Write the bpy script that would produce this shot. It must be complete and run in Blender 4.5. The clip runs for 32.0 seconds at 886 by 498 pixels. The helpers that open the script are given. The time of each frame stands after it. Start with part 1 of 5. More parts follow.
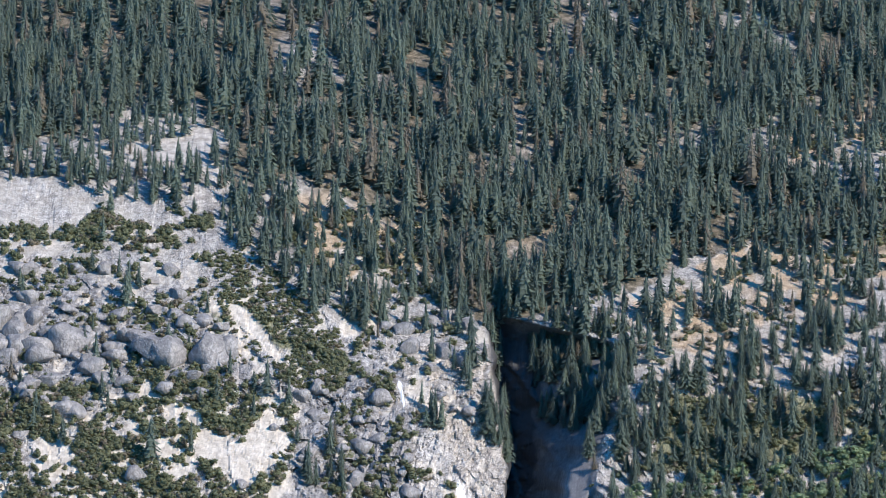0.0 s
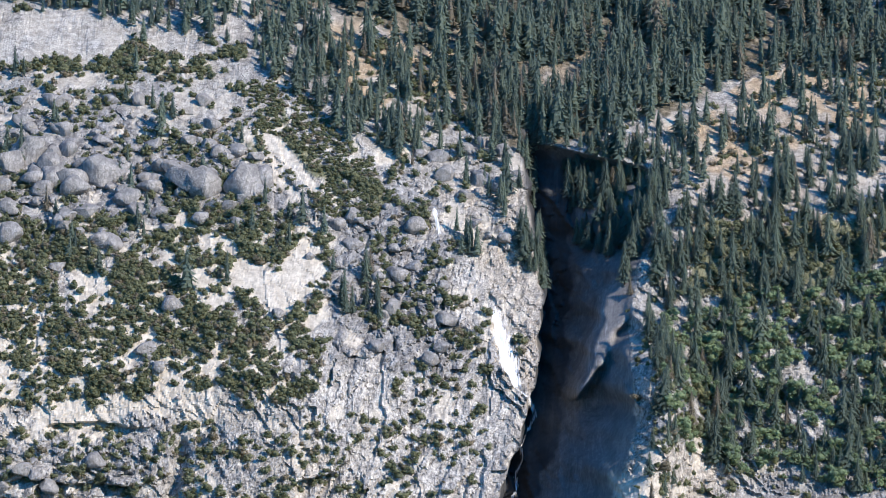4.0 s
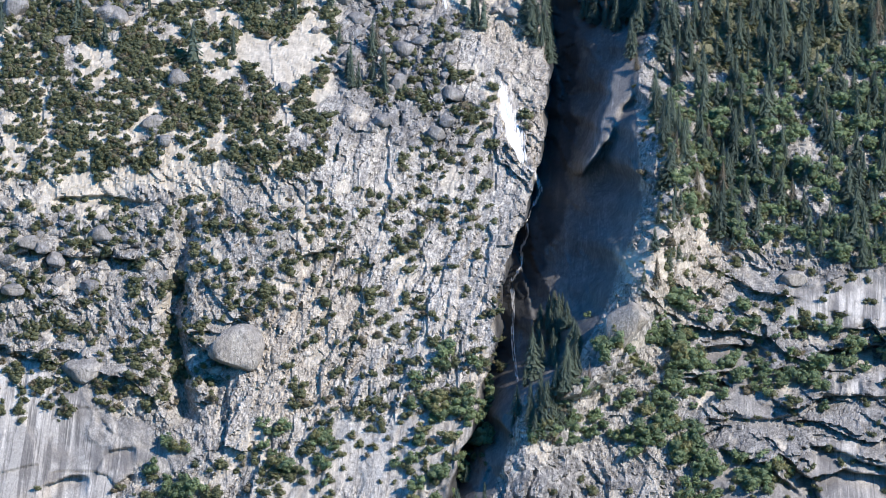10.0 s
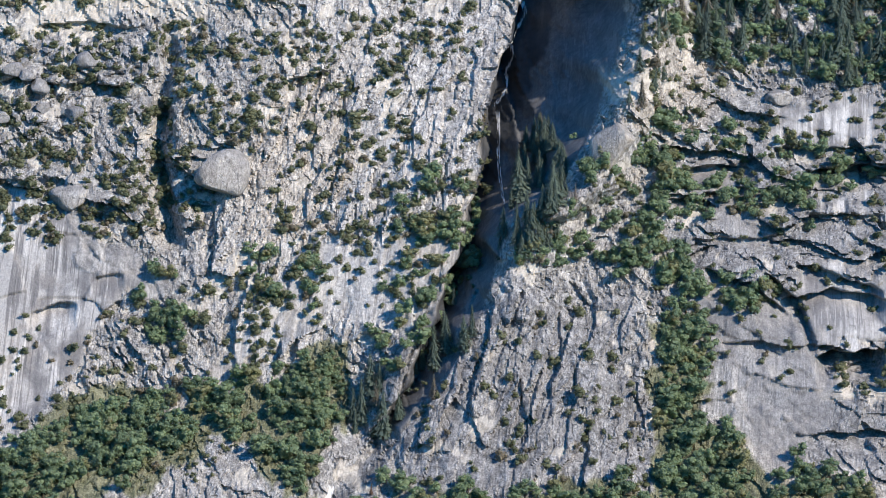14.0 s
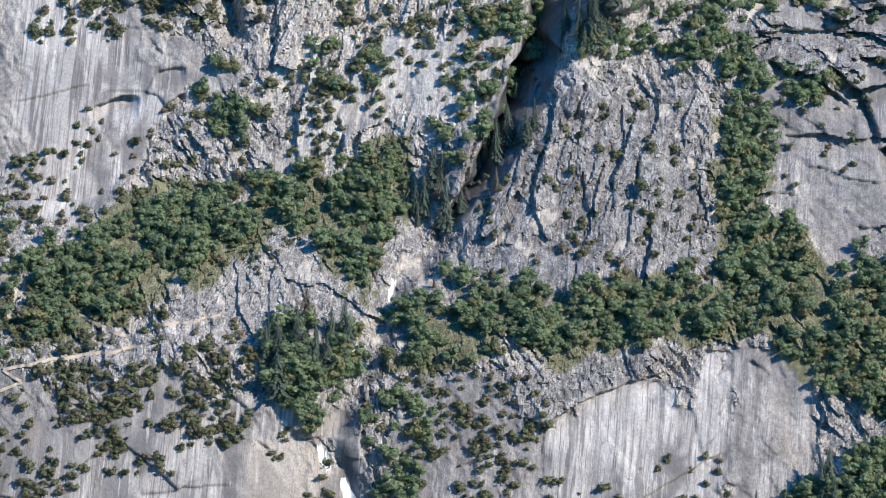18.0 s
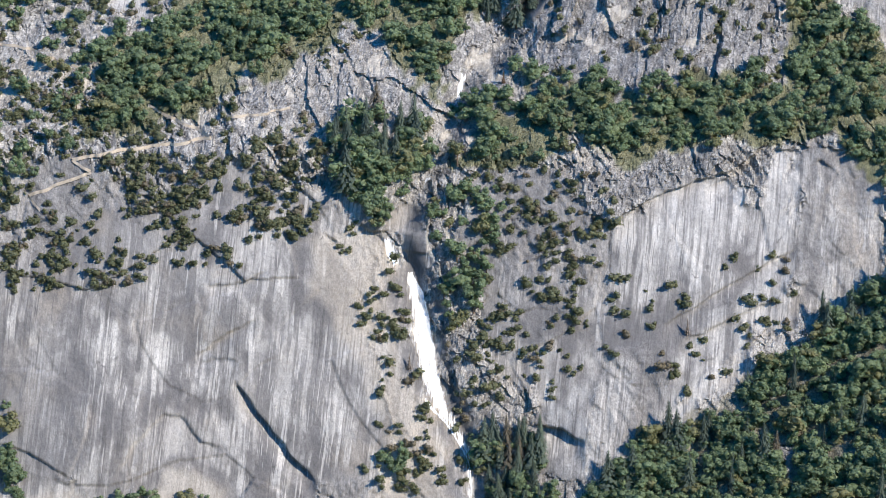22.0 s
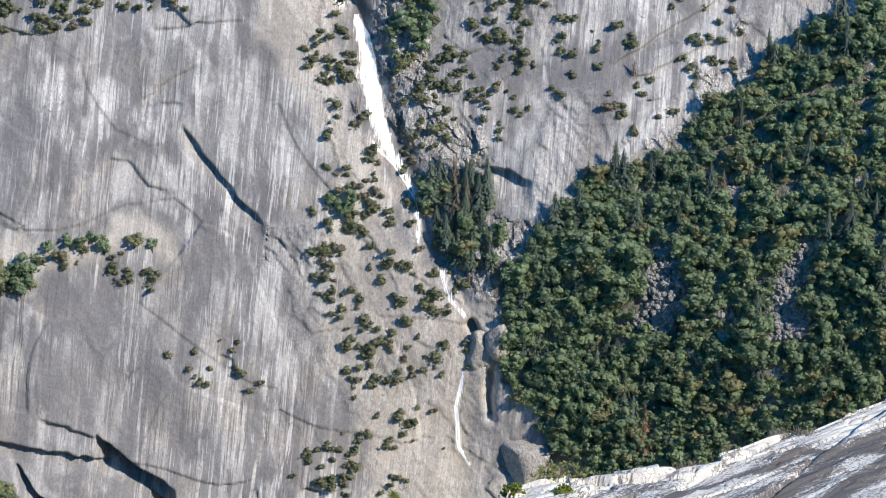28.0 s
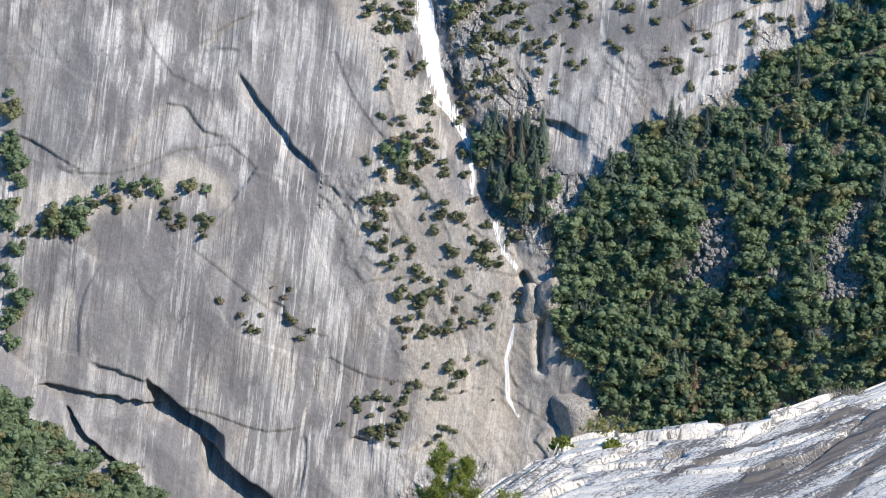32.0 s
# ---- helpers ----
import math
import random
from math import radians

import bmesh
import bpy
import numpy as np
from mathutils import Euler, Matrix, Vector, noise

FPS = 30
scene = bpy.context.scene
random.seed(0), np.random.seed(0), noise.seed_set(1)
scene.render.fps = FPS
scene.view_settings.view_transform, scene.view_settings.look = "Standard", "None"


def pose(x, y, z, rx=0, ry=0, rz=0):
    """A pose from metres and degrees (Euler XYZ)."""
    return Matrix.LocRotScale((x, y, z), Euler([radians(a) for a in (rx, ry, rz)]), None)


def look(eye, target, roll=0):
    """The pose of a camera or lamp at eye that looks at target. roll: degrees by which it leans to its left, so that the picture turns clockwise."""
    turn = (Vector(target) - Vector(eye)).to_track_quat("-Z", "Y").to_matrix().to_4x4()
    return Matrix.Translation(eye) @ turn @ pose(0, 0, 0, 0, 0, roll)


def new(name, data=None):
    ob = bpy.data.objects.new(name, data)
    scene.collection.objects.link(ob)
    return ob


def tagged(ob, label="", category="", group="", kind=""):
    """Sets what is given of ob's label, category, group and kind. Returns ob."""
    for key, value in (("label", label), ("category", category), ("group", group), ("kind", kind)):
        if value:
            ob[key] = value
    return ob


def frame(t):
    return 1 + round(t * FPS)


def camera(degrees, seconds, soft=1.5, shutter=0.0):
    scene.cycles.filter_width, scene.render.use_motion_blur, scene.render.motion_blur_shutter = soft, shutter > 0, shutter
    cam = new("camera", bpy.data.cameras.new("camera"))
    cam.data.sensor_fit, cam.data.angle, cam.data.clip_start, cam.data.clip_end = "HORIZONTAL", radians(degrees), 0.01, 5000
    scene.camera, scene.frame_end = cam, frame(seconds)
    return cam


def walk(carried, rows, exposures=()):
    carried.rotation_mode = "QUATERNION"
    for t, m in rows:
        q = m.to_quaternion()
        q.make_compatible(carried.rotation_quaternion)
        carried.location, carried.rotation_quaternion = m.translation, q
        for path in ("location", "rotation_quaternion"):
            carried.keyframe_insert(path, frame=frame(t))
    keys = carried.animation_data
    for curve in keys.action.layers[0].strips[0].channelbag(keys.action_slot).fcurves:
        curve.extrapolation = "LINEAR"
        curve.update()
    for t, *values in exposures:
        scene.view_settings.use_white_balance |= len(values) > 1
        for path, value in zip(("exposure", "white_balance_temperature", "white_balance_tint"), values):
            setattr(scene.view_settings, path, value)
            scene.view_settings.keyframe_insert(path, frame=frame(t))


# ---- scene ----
# One high overlook on a granite valley. The eye stands still and turns slowly downwards.
EYE_Z = 1100.0
cam = camera(13.5, 32.0, 0.45)
# seconds, heading, pitch, roll in degrees
PATH = [
    (0, -1.194, 0.000, 0.910),
    (0.5, -0.754, -0.568, 0.785),
    (1, -0.625, -0.650, 0.631),
    (1.5, -0.715, -0.879, 0.501),
    (2, -0.757, -1.185, 0.603),
    (2.5, -0.642, -1.514, 0.512),
    (3, -0.465, -1.918, 0.599),
    (3.5, -0.700, -2.337, 0.353),
    (5.5, -0.509, -3.361, -0.076),
    (6, -0.954, -3.690, -0.097),
    (6.5, -1.149, -3.932, -0.112),
    (7, -1.208, -4.159, -0.027),
    (7.5, -1.090, -4.384, -0.056),
    (8, -0.906, -4.634, 0.169),
    (8.5, -0.975, -4.915, 0.163),
    (9, -1.018, -5.233, 0.483),
    (9.5, -0.960, -5.551, 0.146),
    (10, -0.620, -6.097, 0.435),
    (10.5, -0.897, -6.332, 0.278),
    (11, -0.994, -6.544, 0.128),
    (11.5, -1.018, -7.007, 0.008),
    (12, -0.809, -7.288, -0.164),
    (12.5, -0.784, -7.553, -0.299),
    (13, -0.877, -8.058, -0.355),
    (13.5, -1.036, -8.413, -0.130),
    (14, -0.845, -8.806, -0.135),
    (14.5, -0.731, -9.292, -0.144),
    (16.5, -0.489, -10.796, 0.003),
    (17, -0.392, -11.206, -0.044),
    (17.5, -0.068, -11.587, -0.166),
    (18, 0.142, -11.970, -0.375),
    (18.5, 0.358, -12.313, -0.447),
    (19, 0.574, -12.596, -0.422),
    (19.5, 0.781, -12.841, -0.391),
    (20, 0.947, -13.249, -0.235),
    (20.5, 1.140, -14.272, -0.014),
    (21, 1.268, -14.693, 0.023),
    (21.5, 1.288, -14.805, -0.090),
    (22, 1.229, -15.100, 0.106),
    (22.5, 1.247, -15.477, -0.224),
    (23, 1.283, -15.904, -0.275),
    (23.5, 1.331, -16.209, -0.392),
    (24, 1.215, -16.287, -0.574),
    (24.5, 0.919, -16.746, -0.445),
    (25, 0.762, -17.124, -0.219),
    (25.5, 0.687, -17.459, -0.422),
    (27.5, 0.388, -18.695, -0.166),
    (28, 0.384, -19.051, -0.119),
    (28.5, 0.420, -19.380, -0.301),
    (29, 0.537, -19.710, -0.394),
    (29.5, 0.650, -20.033, -0.663),
    (30, 0.778, -20.329, -0.130),
    (30.5, 0.896, -20.527, 0.416),
    (31, 1.166, -20.180, 0.446),
    (31.5, 1.177, -20.036, 0.856),
    (32, 1.242, -19.804, 0.823),
]
walk(cam, [(t, pose(0, 0, EYE_Z, 90 + p, 0, h) @ pose(0, 0, 0, 0, 0, r)) for t, h, p, r in PATH],
     exposures=[(0.0, 0.86, 7150.0, 14.0), (9.0, 0.82, 7150.0, 13.0), (20.0, 0.78, 7200.0, 12.0), (32.0, 0.82, 7200.0, 11.0)])

# ---- light ----
SUN_TO = Vector((0.69, -0.56, 0.62)).normalized()
world = bpy.data.worlds.new("sky")
scene.world = world
world.use_nodes = True
wn = world.node_tree
wn.nodes.clear()
sky = wn.nodes.new("ShaderNodeTexSky")
sky.sky_type, sky.sun_disc = "NISHITA", False
sky.sun_elevation = math.asin(SUN_TO.z)
sky.altitude, sky.dust_density, sky.ozone_density = 2200.0, 0.1, 4.0
sky.sun_rotation = math.atan2(SUN_TO.x, SUN_TO.y)
bg = wn.nodes.new("ShaderNodeBackground")
bg.inputs[1].default_value = 0.15
wo = wn.nodes.new("ShaderNodeOutputWorld")
deep = wn.nodes.new("ShaderNodeHueSaturation")
deep.inputs["Saturation"].default_value = 1.5
wn.links.new(sky.outputs[0], deep.inputs["Color"])
wn.links.new(deep.outputs[0], bg.inputs[0])
wn.links.new(bg.outputs[0], wo.inputs[0])
sun = new("sun", bpy.data.lights.new("sun", "SUN"))
sun.data.energy, sun.data.angle, sun.data.color = 3.0, radians(0.53), (1.0, 0.955, 0.895)
sun.matrix_world = look(SUN_TO * 3000, (0, 0, 0))


# ---- materials ----
def nodes(name):
    m = bpy.data.materials.new(name)
    m.use_nodes = True
    nt = m.node_tree
    b = nt.nodes["Principled BSDF"]
    b.inputs["Specular IOR Level"].default_value = 0.25
    return m, nt, b


def node(nt, kind, **values):
    n = nt.nodes.new(kind)
    for k, v in values.items():
        n.inputs[k.replace("_", " ")].default_value = v
    return n


def mix(nt, fac, a, b, mode="MIX"):
    n = nt.nodes.new("ShaderNodeMix")
    n.data_type, n.blend_type = "RGBA", mode
    for i, v in ((0, fac), (6, a), (7, b)):
        if isinstance(v, (int, float)):
            n.inputs[i].default_value = v
        elif isinstance(v, tuple):
            n.inputs[i].default_value = (*v, 1)
        else:
            nt.links.new(v, n.inputs[i])
    return n.outputs[2]


def calc(nt, op, a, b=0.0, c=0.0):
    n = nt.nodes.new("ShaderNodeMath")
    n.operation = op
    for i, v in enumerate((a, b, c)):
        if isinstance(v, (int, float)):
            n.inputs[i].default_value = v
        else:
            nt.links.new(v, n.inputs[i])
    return n.outputs[0]


def step(nt, v, lo, hi):
    n = nt.nodes.new("ShaderNodeMapRange")
    n.interpolation_type = "SMOOTHSTEP"
    nt.links.new(v, n.inputs[0])
    n.inputs[1].default_value, n.inputs[2].default_value = lo, hi
    return n.outputs[0]


def grain(nt, scale, detail=6.0, squeeze=(1, 1, 1), rough=0.6, distortion=0.0):
    tc = nt.nodes.new("ShaderNodeTexCoord")
    mp = nt.nodes.new("ShaderNodeMapping")
    mp.inputs["Scale"].default_value = squeeze
    nt.links.new(tc.outputs["Object"], mp.inputs[0])
    n = node(nt, "ShaderNodeTexNoise", Scale=scale, Detail=detail, Roughness=rough, Distortion=distortion)
    nt.links.new(mp.outputs[0], n.inputs[0])
    return n.outputs[0]


def joints(nt, scale, squeeze, lean, wander):
    """Distance to the nearest of a net of rock joints, 0 on the joint."""
    tc = nt.nodes.new("ShaderNodeTexCoord")
    mp = nt.nodes.new("ShaderNodeMapping")
    mp.inputs["Scale"].default_value = squeeze
    mp.inputs["Rotation"].default_value = (0, lean, 0)
    nt.links.new(tc.outputs["Object"], mp.inputs[0])
    wob = node(nt, "ShaderNodeTexNoise", Scale=scale * 1.7, Detail=4.0)
    nt.links.new(tc.outputs["Object"], wob.inputs[0])
    sc = nt.nodes.new("ShaderNodeVectorMath")
    sc.operation = "SCALE"
    nt.links.new(wob.outputs["Color"], sc.inputs[0])
    sc.inputs["Scale"].default_value = wander / scale
    ad = nt.nodes.new("ShaderNodeVectorMath")
    nt.links.new(mp.outputs[0], ad.inputs[0])
    nt.links.new(sc.outputs[0], ad.inputs[1])
    vo = node(nt, "ShaderNodeTexVoronoi", Scale=scale)
    vo.feature = "DISTANCE_TO_EDGE"
    nt.links.new(ad.outputs[0], vo.inputs["Vector"])
    return vo.outputs["Distance"]


def attr(nt, name):
    n = nt.nodes.new("ShaderNodeAttribute")
    n.attribute_name = name
    return n.outputs["Fac"]


def bump(nt, b, height, strength, distance):
    n = node(nt, "ShaderNodeBump", Strength=strength, Distance=distance)
    nt.links.new(height, n.inputs["Height"])
    nt.links.new(n.outputs[0], b.inputs["Normal"])


def run_grain(nt, scale, detail, squeeze, rough=0.65, shear=0.10, wander=1.6):
    """Noise drawn out down the fall line, which leans and wanders a little."""
    tc = nt.nodes.new("ShaderNodeTexCoord")
    low = node(nt, "ShaderNodeTexNoise", Scale=0.022, Detail=2.0)
    nt.links.new(tc.outputs["Object"], low.inputs[0])
    sep, co = nt.nodes.new("ShaderNodeSeparateXYZ"), nt.nodes.new("ShaderNodeCombineXYZ")
    nt.links.new(tc.outputs["Object"], sep.inputs[0])
    x = calc(nt, "ADD", sep.outputs[0], calc(nt, "MULTIPLY", sep.outputs[2], -shear))
    nt.links.new(calc(nt, "ADD", x, calc(nt, "MULTIPLY", calc(nt, "SUBTRACT", low.outputs[0], 0.5), wander * 2)), co.inputs[0])
    nt.links.new(sep.outputs[1], co.inputs[1])
    nt.links.new(sep.outputs[2], co.inputs[2])
    mp = nt.nodes.new("ShaderNodeMapping")
    mp.inputs["Scale"].default_value = squeeze
    nt.links.new(co.outputs[0], mp.inputs[0])
    n = node(nt, "ShaderNodeTexNoise", Scale=scale, Detail=detail, Roughness=rough)
    nt.links.new(mp.outputs[0], n.inputs[0])
    return n.outputs[0]


def ground_material():
    m, nt, b = nodes("granite_ground")

    def times(*v):
        out = v[0]
        for q in v[1:]:
            out = calc(nt, "MULTIPLY", out, q)
        return out

    big, mid, fine, grit = grain(nt, 0.018, 4), grain(nt, 0.16, 7), grain(nt, 1.1, 4), grain(nt, 0.42, 3, (1, 1, 0.6), 0.7)
    wide_run = run_grain(nt, 0.085, 3, (1, 0.08, 0.07), 0.55)
    run = run_grain(nt, 0.30, 4, (1, 0.05, 0.045), 0.65)
    thin_run = run_grain(nt, 0.8, 1, (1, 0.05, 0.030), 0.7)
    patch = grain(nt, 0.035, 5, (1, 1, 0.45), 0.6, 0.4)
    patch_b = grain(nt, 0.05, 4, (1, 0.6, 0.25), 0.55)
    slab_w, sand_w, grey_w, pale_w, warm_w = attr(nt, "slab"), attr(nt, "sand"), attr(nt, "grey"), attr(nt, "pale"), attr(nt, "warm")
    no_sand = calc(nt, "SUBTRACT", 1.0, sand_w)
    rock_w = calc(nt, "SUBTRACT", 1.0, times(slab_w, 0.85))
    # broken rock
    col = mix(nt, step(nt, mid, 0.36, 0.64), (0.22, 0.214, 0.208), (0.50, 0.485, 0.46))
    col = mix(nt, times(step(nt, big, 0.45, 0.62), 0.35), col, (0.46, 0.42, 0.36))
    col = mix(nt, pale_w, col, mix(nt, step(nt, mid, 0.36, 0.62), (0.34, 0.325, 0.31), (0.62, 0.595, 0.555)))
    col = mix(nt, times(warm_w, 0.55), col, mix(nt, step(nt, mid, 0.3, 0.7), (0.36, 0.31, 0.25), (0.62, 0.55, 0.46)))
    col = mix(nt, times(step(nt, grit, 0.56, 0.64), 0.5), col, (0.12, 0.117, 0.11))
    col = mix(nt, times(step(nt, grit, 0.43, 0.36), 0.5), col, (0.56, 0.54, 0.50))
    col = mix(nt, times(grey_w, 0.85), col, mix(nt, step(nt, mid, 0.35, 0.65), (0.17, 0.169, 0.17), (0.38, 0.374, 0.368)))
    col = mix(nt, times(step(nt, run, 0.52, 0.60), 0.25), col, (0.17, 0.165, 0.162))
    j_big, j_small = joints(nt, 0.07, (1, 0.4, 0.45), 0.5, 0.5), joints(nt, 0.22, (1, 0.4, 0.5), -0.35, 0.6)
    broken = step(nt, patch, 0.42, 0.60)
    crack_a = times(step(nt, j_big, 0.035, 0.008), step(nt, mid, 0.50, 0.60), no_sand)
    crack_b = times(step(nt, j_small, 0.06, 0.015), broken, step(nt, grit, 0.47, 0.55), no_sand)
    cracks = times(calc(nt, "MAXIMUM", crack_a, crack_b), rock_w)
    col = mix(nt, times(cracks, 0.7), col, (0.08, 0.077, 0.073))
    # clean slabs with water streaks
    slab = mix(nt, step(nt, patch, 0.40, 0.60), (0.205, 0.200, 0.200), (0.46, 0.446, 0.428))
    slab = mix(nt, times(step(nt, big, 0.50, 0.64), 0.45), slab, (0.46, 0.405, 0.34))
    slab = mix(nt, times(step(nt, wide_run, 0.51, 0.44), 0.65), slab, (0.165, 0.161, 0.164))
    slab = mix(nt, times(step(nt, run, 0.53, 0.60), step(nt, patch_b, 0.50, 0.60), 0.70), slab, (0.68, 0.662, 0.635))
    slab = mix(nt, times(step(nt, run, 0.47, 0.40), step(nt, patch_b, 0.51, 0.42), 0.70), slab, (0.13, 0.127, 0.13))
    slab = mix(nt, times(pale_w, calc(nt, "ADD", 0.12, times(step(nt, run, 0.42, 0.56), 0.62))), slab, (0.74, 0.715, 0.675))
    slab = mix(nt, times(step(nt, thin_run, 0.56, 0.62), step(nt, patch, 0.50, 0.60), 0.55), slab, (0.70, 0.68, 0.65))
    slab = mix(nt, times(step(nt, thin_run, 0.45, 0.38), step(nt, wide_run, 0.50, 0.58), 0.6), slab, (0.13, 0.125, 0.125))
    slab = mix(nt, times(warm_w, 0.45), slab, (0.56, 0.50, 0.42))
    slab = mix(nt, times(step(nt, grit, 0.58, 0.70), 0.45), slab, (0.18, 0.175, 0.17))
    slab = mix(nt, times(step(nt, mid, 0.56, 0.72), 0.30), slab, (0.22, 0.215, 0.21))
    slab = mix(nt, times(grey_w, 0.42), slab, (0.20, 0.197, 0.20))
    slab = mix(nt, times(crack_a, step(nt, patch_b, 0.48, 0.6), 0.5), slab, (0.10, 0.097, 0.095))
    col = mix(nt, slab_w, col, slab)
    pale = mix(nt, step(nt, mid, 0.35, 0.65), (0.45, 0.405, 0.34), (0.63, 0.58, 0.50))
    col = mix(nt, sand_w, col, pale)
    soil = mix(nt, step(nt, mid, 0.3, 0.7), (0.33, 0.25, 0.17), (0.56, 0.45, 0.33))
    col = mix(nt, attr(nt, "soil"), col, soil)
    herb = mix(nt, step(nt, mid, 0.3, 0.7), (0.09, 0.105, 0.045), (0.19, 0.19, 0.09))
    col = mix(nt, attr(nt, "herb"), col, herb)
    litter = mix(nt, step(nt, mid, 0.40, 0.72), (0.10, 0.09, 0.065), (0.34, 0.29, 0.22))
    col = mix(nt, attr(nt, "litter"), col, litter)
    speck = step(nt, grain(nt, 0.8, 3, (1, 1, 0.5), 0.75), 0.36, 0.64)
    spotty = times(calc(nt, "SUBTRACT", 0.62, times(slab_w, 0.36)), calc(nt, "SUBTRACT", 1.0, times(sand_w, 0.75)))
    col = mix(nt, spotty, col, mix(nt, speck, (0.5, 0.5, 0.5), (1.5, 1.49, 1.47)), "MULTIPLY")
    tiny = step(nt, grain(nt, 2.1, 2, (1, 1, 0.7), 0.7), 0.36, 0.64)
    col = mix(nt, times(spotty, 0.7), col, mix(nt, tiny, (0.5, 0.5, 0.5), (1.45, 1.45, 1.45)), "MULTIPLY")
    # near-black: painted shade in the gorge, wet rock beside the lower falls
    col = mix(nt, times(attr(nt, "shade_wet"), calc(nt, "ADD", 0.5, times(wide_run, 0.6))), col, (0.055, 0.060, 0.066))
    nt.links.new(col, b.inputs["Base Color"])
    b.inputs["Roughness"].default_value = 0.85
    rough = times(calc(nt, "SUBTRACT", 1.0, times(slab_w, 0.78)), calc(nt, "SUBTRACT", 1.0, times(sand_w, 0.85)))
    height = calc(nt, "ADD", mid, times(calc(nt, "ADD", fine, grit), 0.3))
    bump(nt, b, times(calc(nt, "SUBTRACT", height, times(cracks, 0.35)), rough), 1.0, 1.9)
    return m


def leaf_material(name, dark, light, odd, share, dapple=1.1):
    m, nt, b = nodes(name)
    info = nt.nodes.new("ShaderNodeObjectInfo")
    isl = nt.nodes.new("ShaderNodeNewGeometry")
    r = calc(nt, "FRACT", calc(nt, "ADD", attr(nt, "tint"), info.outputs["Random"]))
    col = mix(nt, r, dark, light)
    col = mix(nt, calc(nt, "MULTIPLY", isl.outputs["Random Per Island"], 0.45), col, light)
    r2 = calc(nt, "FRACT", calc(nt, "MULTIPLY", r, 17.3))
    col = mix(nt, calc(nt, "MULTIPLY", calc(nt, "GREATER_THAN", r2, 1 - share), 0.8), col, odd)
    spot = node(nt, "ShaderNodeTexNoise", Scale=dapple, Detail=3.0, Roughness=0.7)
    nt.links.new(isl.outputs["Position"], spot.inputs[0])
    col = mix(nt, 0.75, col, mix(nt, step(nt, spot.outputs[0], 0.36, 0.64), (0.68, 0.70, 0.72), (1.5, 1.48, 1.42)), "MULTIPLY")
    bump(nt, b, spot.outputs[0], 0.5, 0.3 / dapple)
    nt.links.new(col, b.inputs["Base Color"])
    b.inputs["Roughness"].default_value = 0.7
    thru, both = nt.nodes.new("ShaderNodeBsdfTranslucent"), nt.nodes.new("ShaderNodeMixShader")
    both.inputs[0].default_value = 0.5
    nt.links.new(col, thru.inputs[0])
    nt.links.new(b.outputs[0], both.inputs[1])
    nt.links.new(thru.outputs[0], both.inputs[2])
    nt.links.new(both.outputs[0], nt.nodes["Material Output"].inputs[0])
    return m


def plain(name, a, c, scale, rough=0.85, relief=0.3, distance=0.05, squeeze=(1, 1, 1)):
    m, nt, b = nodes(name)
    g = grain(nt, scale, 6, squeeze)
    nt.links.new(mix(nt, step(nt, g, 0.3, 0.7), a, c), b.inputs["Base Color"])
    b.inputs["Roughness"].default_value = rough
    bump(nt, b, g, relief, distance)
    return m


GROUND = ground_material()
FIR = leaf_material("fir_needles", (0.086, 0.122, 0.110), (0.178, 0.230, 0.182), (0.25, 0.21, 0.165), 0.06)
OAK = leaf_material("oak_leaves", (0.160, 0.226, 0.142), (0.292, 0.375, 0.218), (0.31, 0.30, 0.165), 0.12)
BRUSH = leaf_material("brush_leaves", (0.145, 0.166, 0.098), (0.235, 0.250, 0.150), (0.27, 0.23, 0.175), 0.12)
BARK = plain("bark", (0.10, 0.07, 0.05), (0.24, 0.18, 0.13), 1.5)
ROCK = plain("boulder_granite", (0.15, 0.147, 0.145), (0.42, 0.405, 0.385), 1.6, 0.85, 0.8, 0.9, (1, 1, 0.55))


# <<shape
# ---- the lie of the land: depth y of the mountainside at (x, z) ----
def profile(x, z):
    left = np.interp(z, (0, 100, 530, 617, 894, 1000, 1149, 1342, 1700), (2165, 2200, 2350, 2462, 2610, 2740, 2975, 3457, 4500))
    right = np.interp(z, (0, 310, 540, 590, 700, 894, 1000, 1080, 1160, 1342, 1700),
                      (2190, 2245, 2350, 2420, 2480, 2640, 2750, 2900, 3050, 3457, 4500))
    k = 1 / (1 + np.exp(-(x - 10) / 30))
    y = left * (1 - k) + right * k
    # talus fans at the foot of the wall
    zb = 310 + (x - 60) * 0.886
    talus = np.interp(zb, (0, 310, 540), (2190, 2245, 2350)) - (zb - z) / 1.0
    y = np.where((x > 35) & (z < zb), np.minimum(y, np.maximum(talus, y - 0.2 * (x - 35) - 0.0006 * (x - 35) ** 2)), y)
    zl = 202 - (x + 309) * 0.82
    tal_l = 2165 + 0.35 * zl - (zl - z) / 0.65
    return np.where((x < -150) & (z < zl), np.minimum(y, tal_l), y)


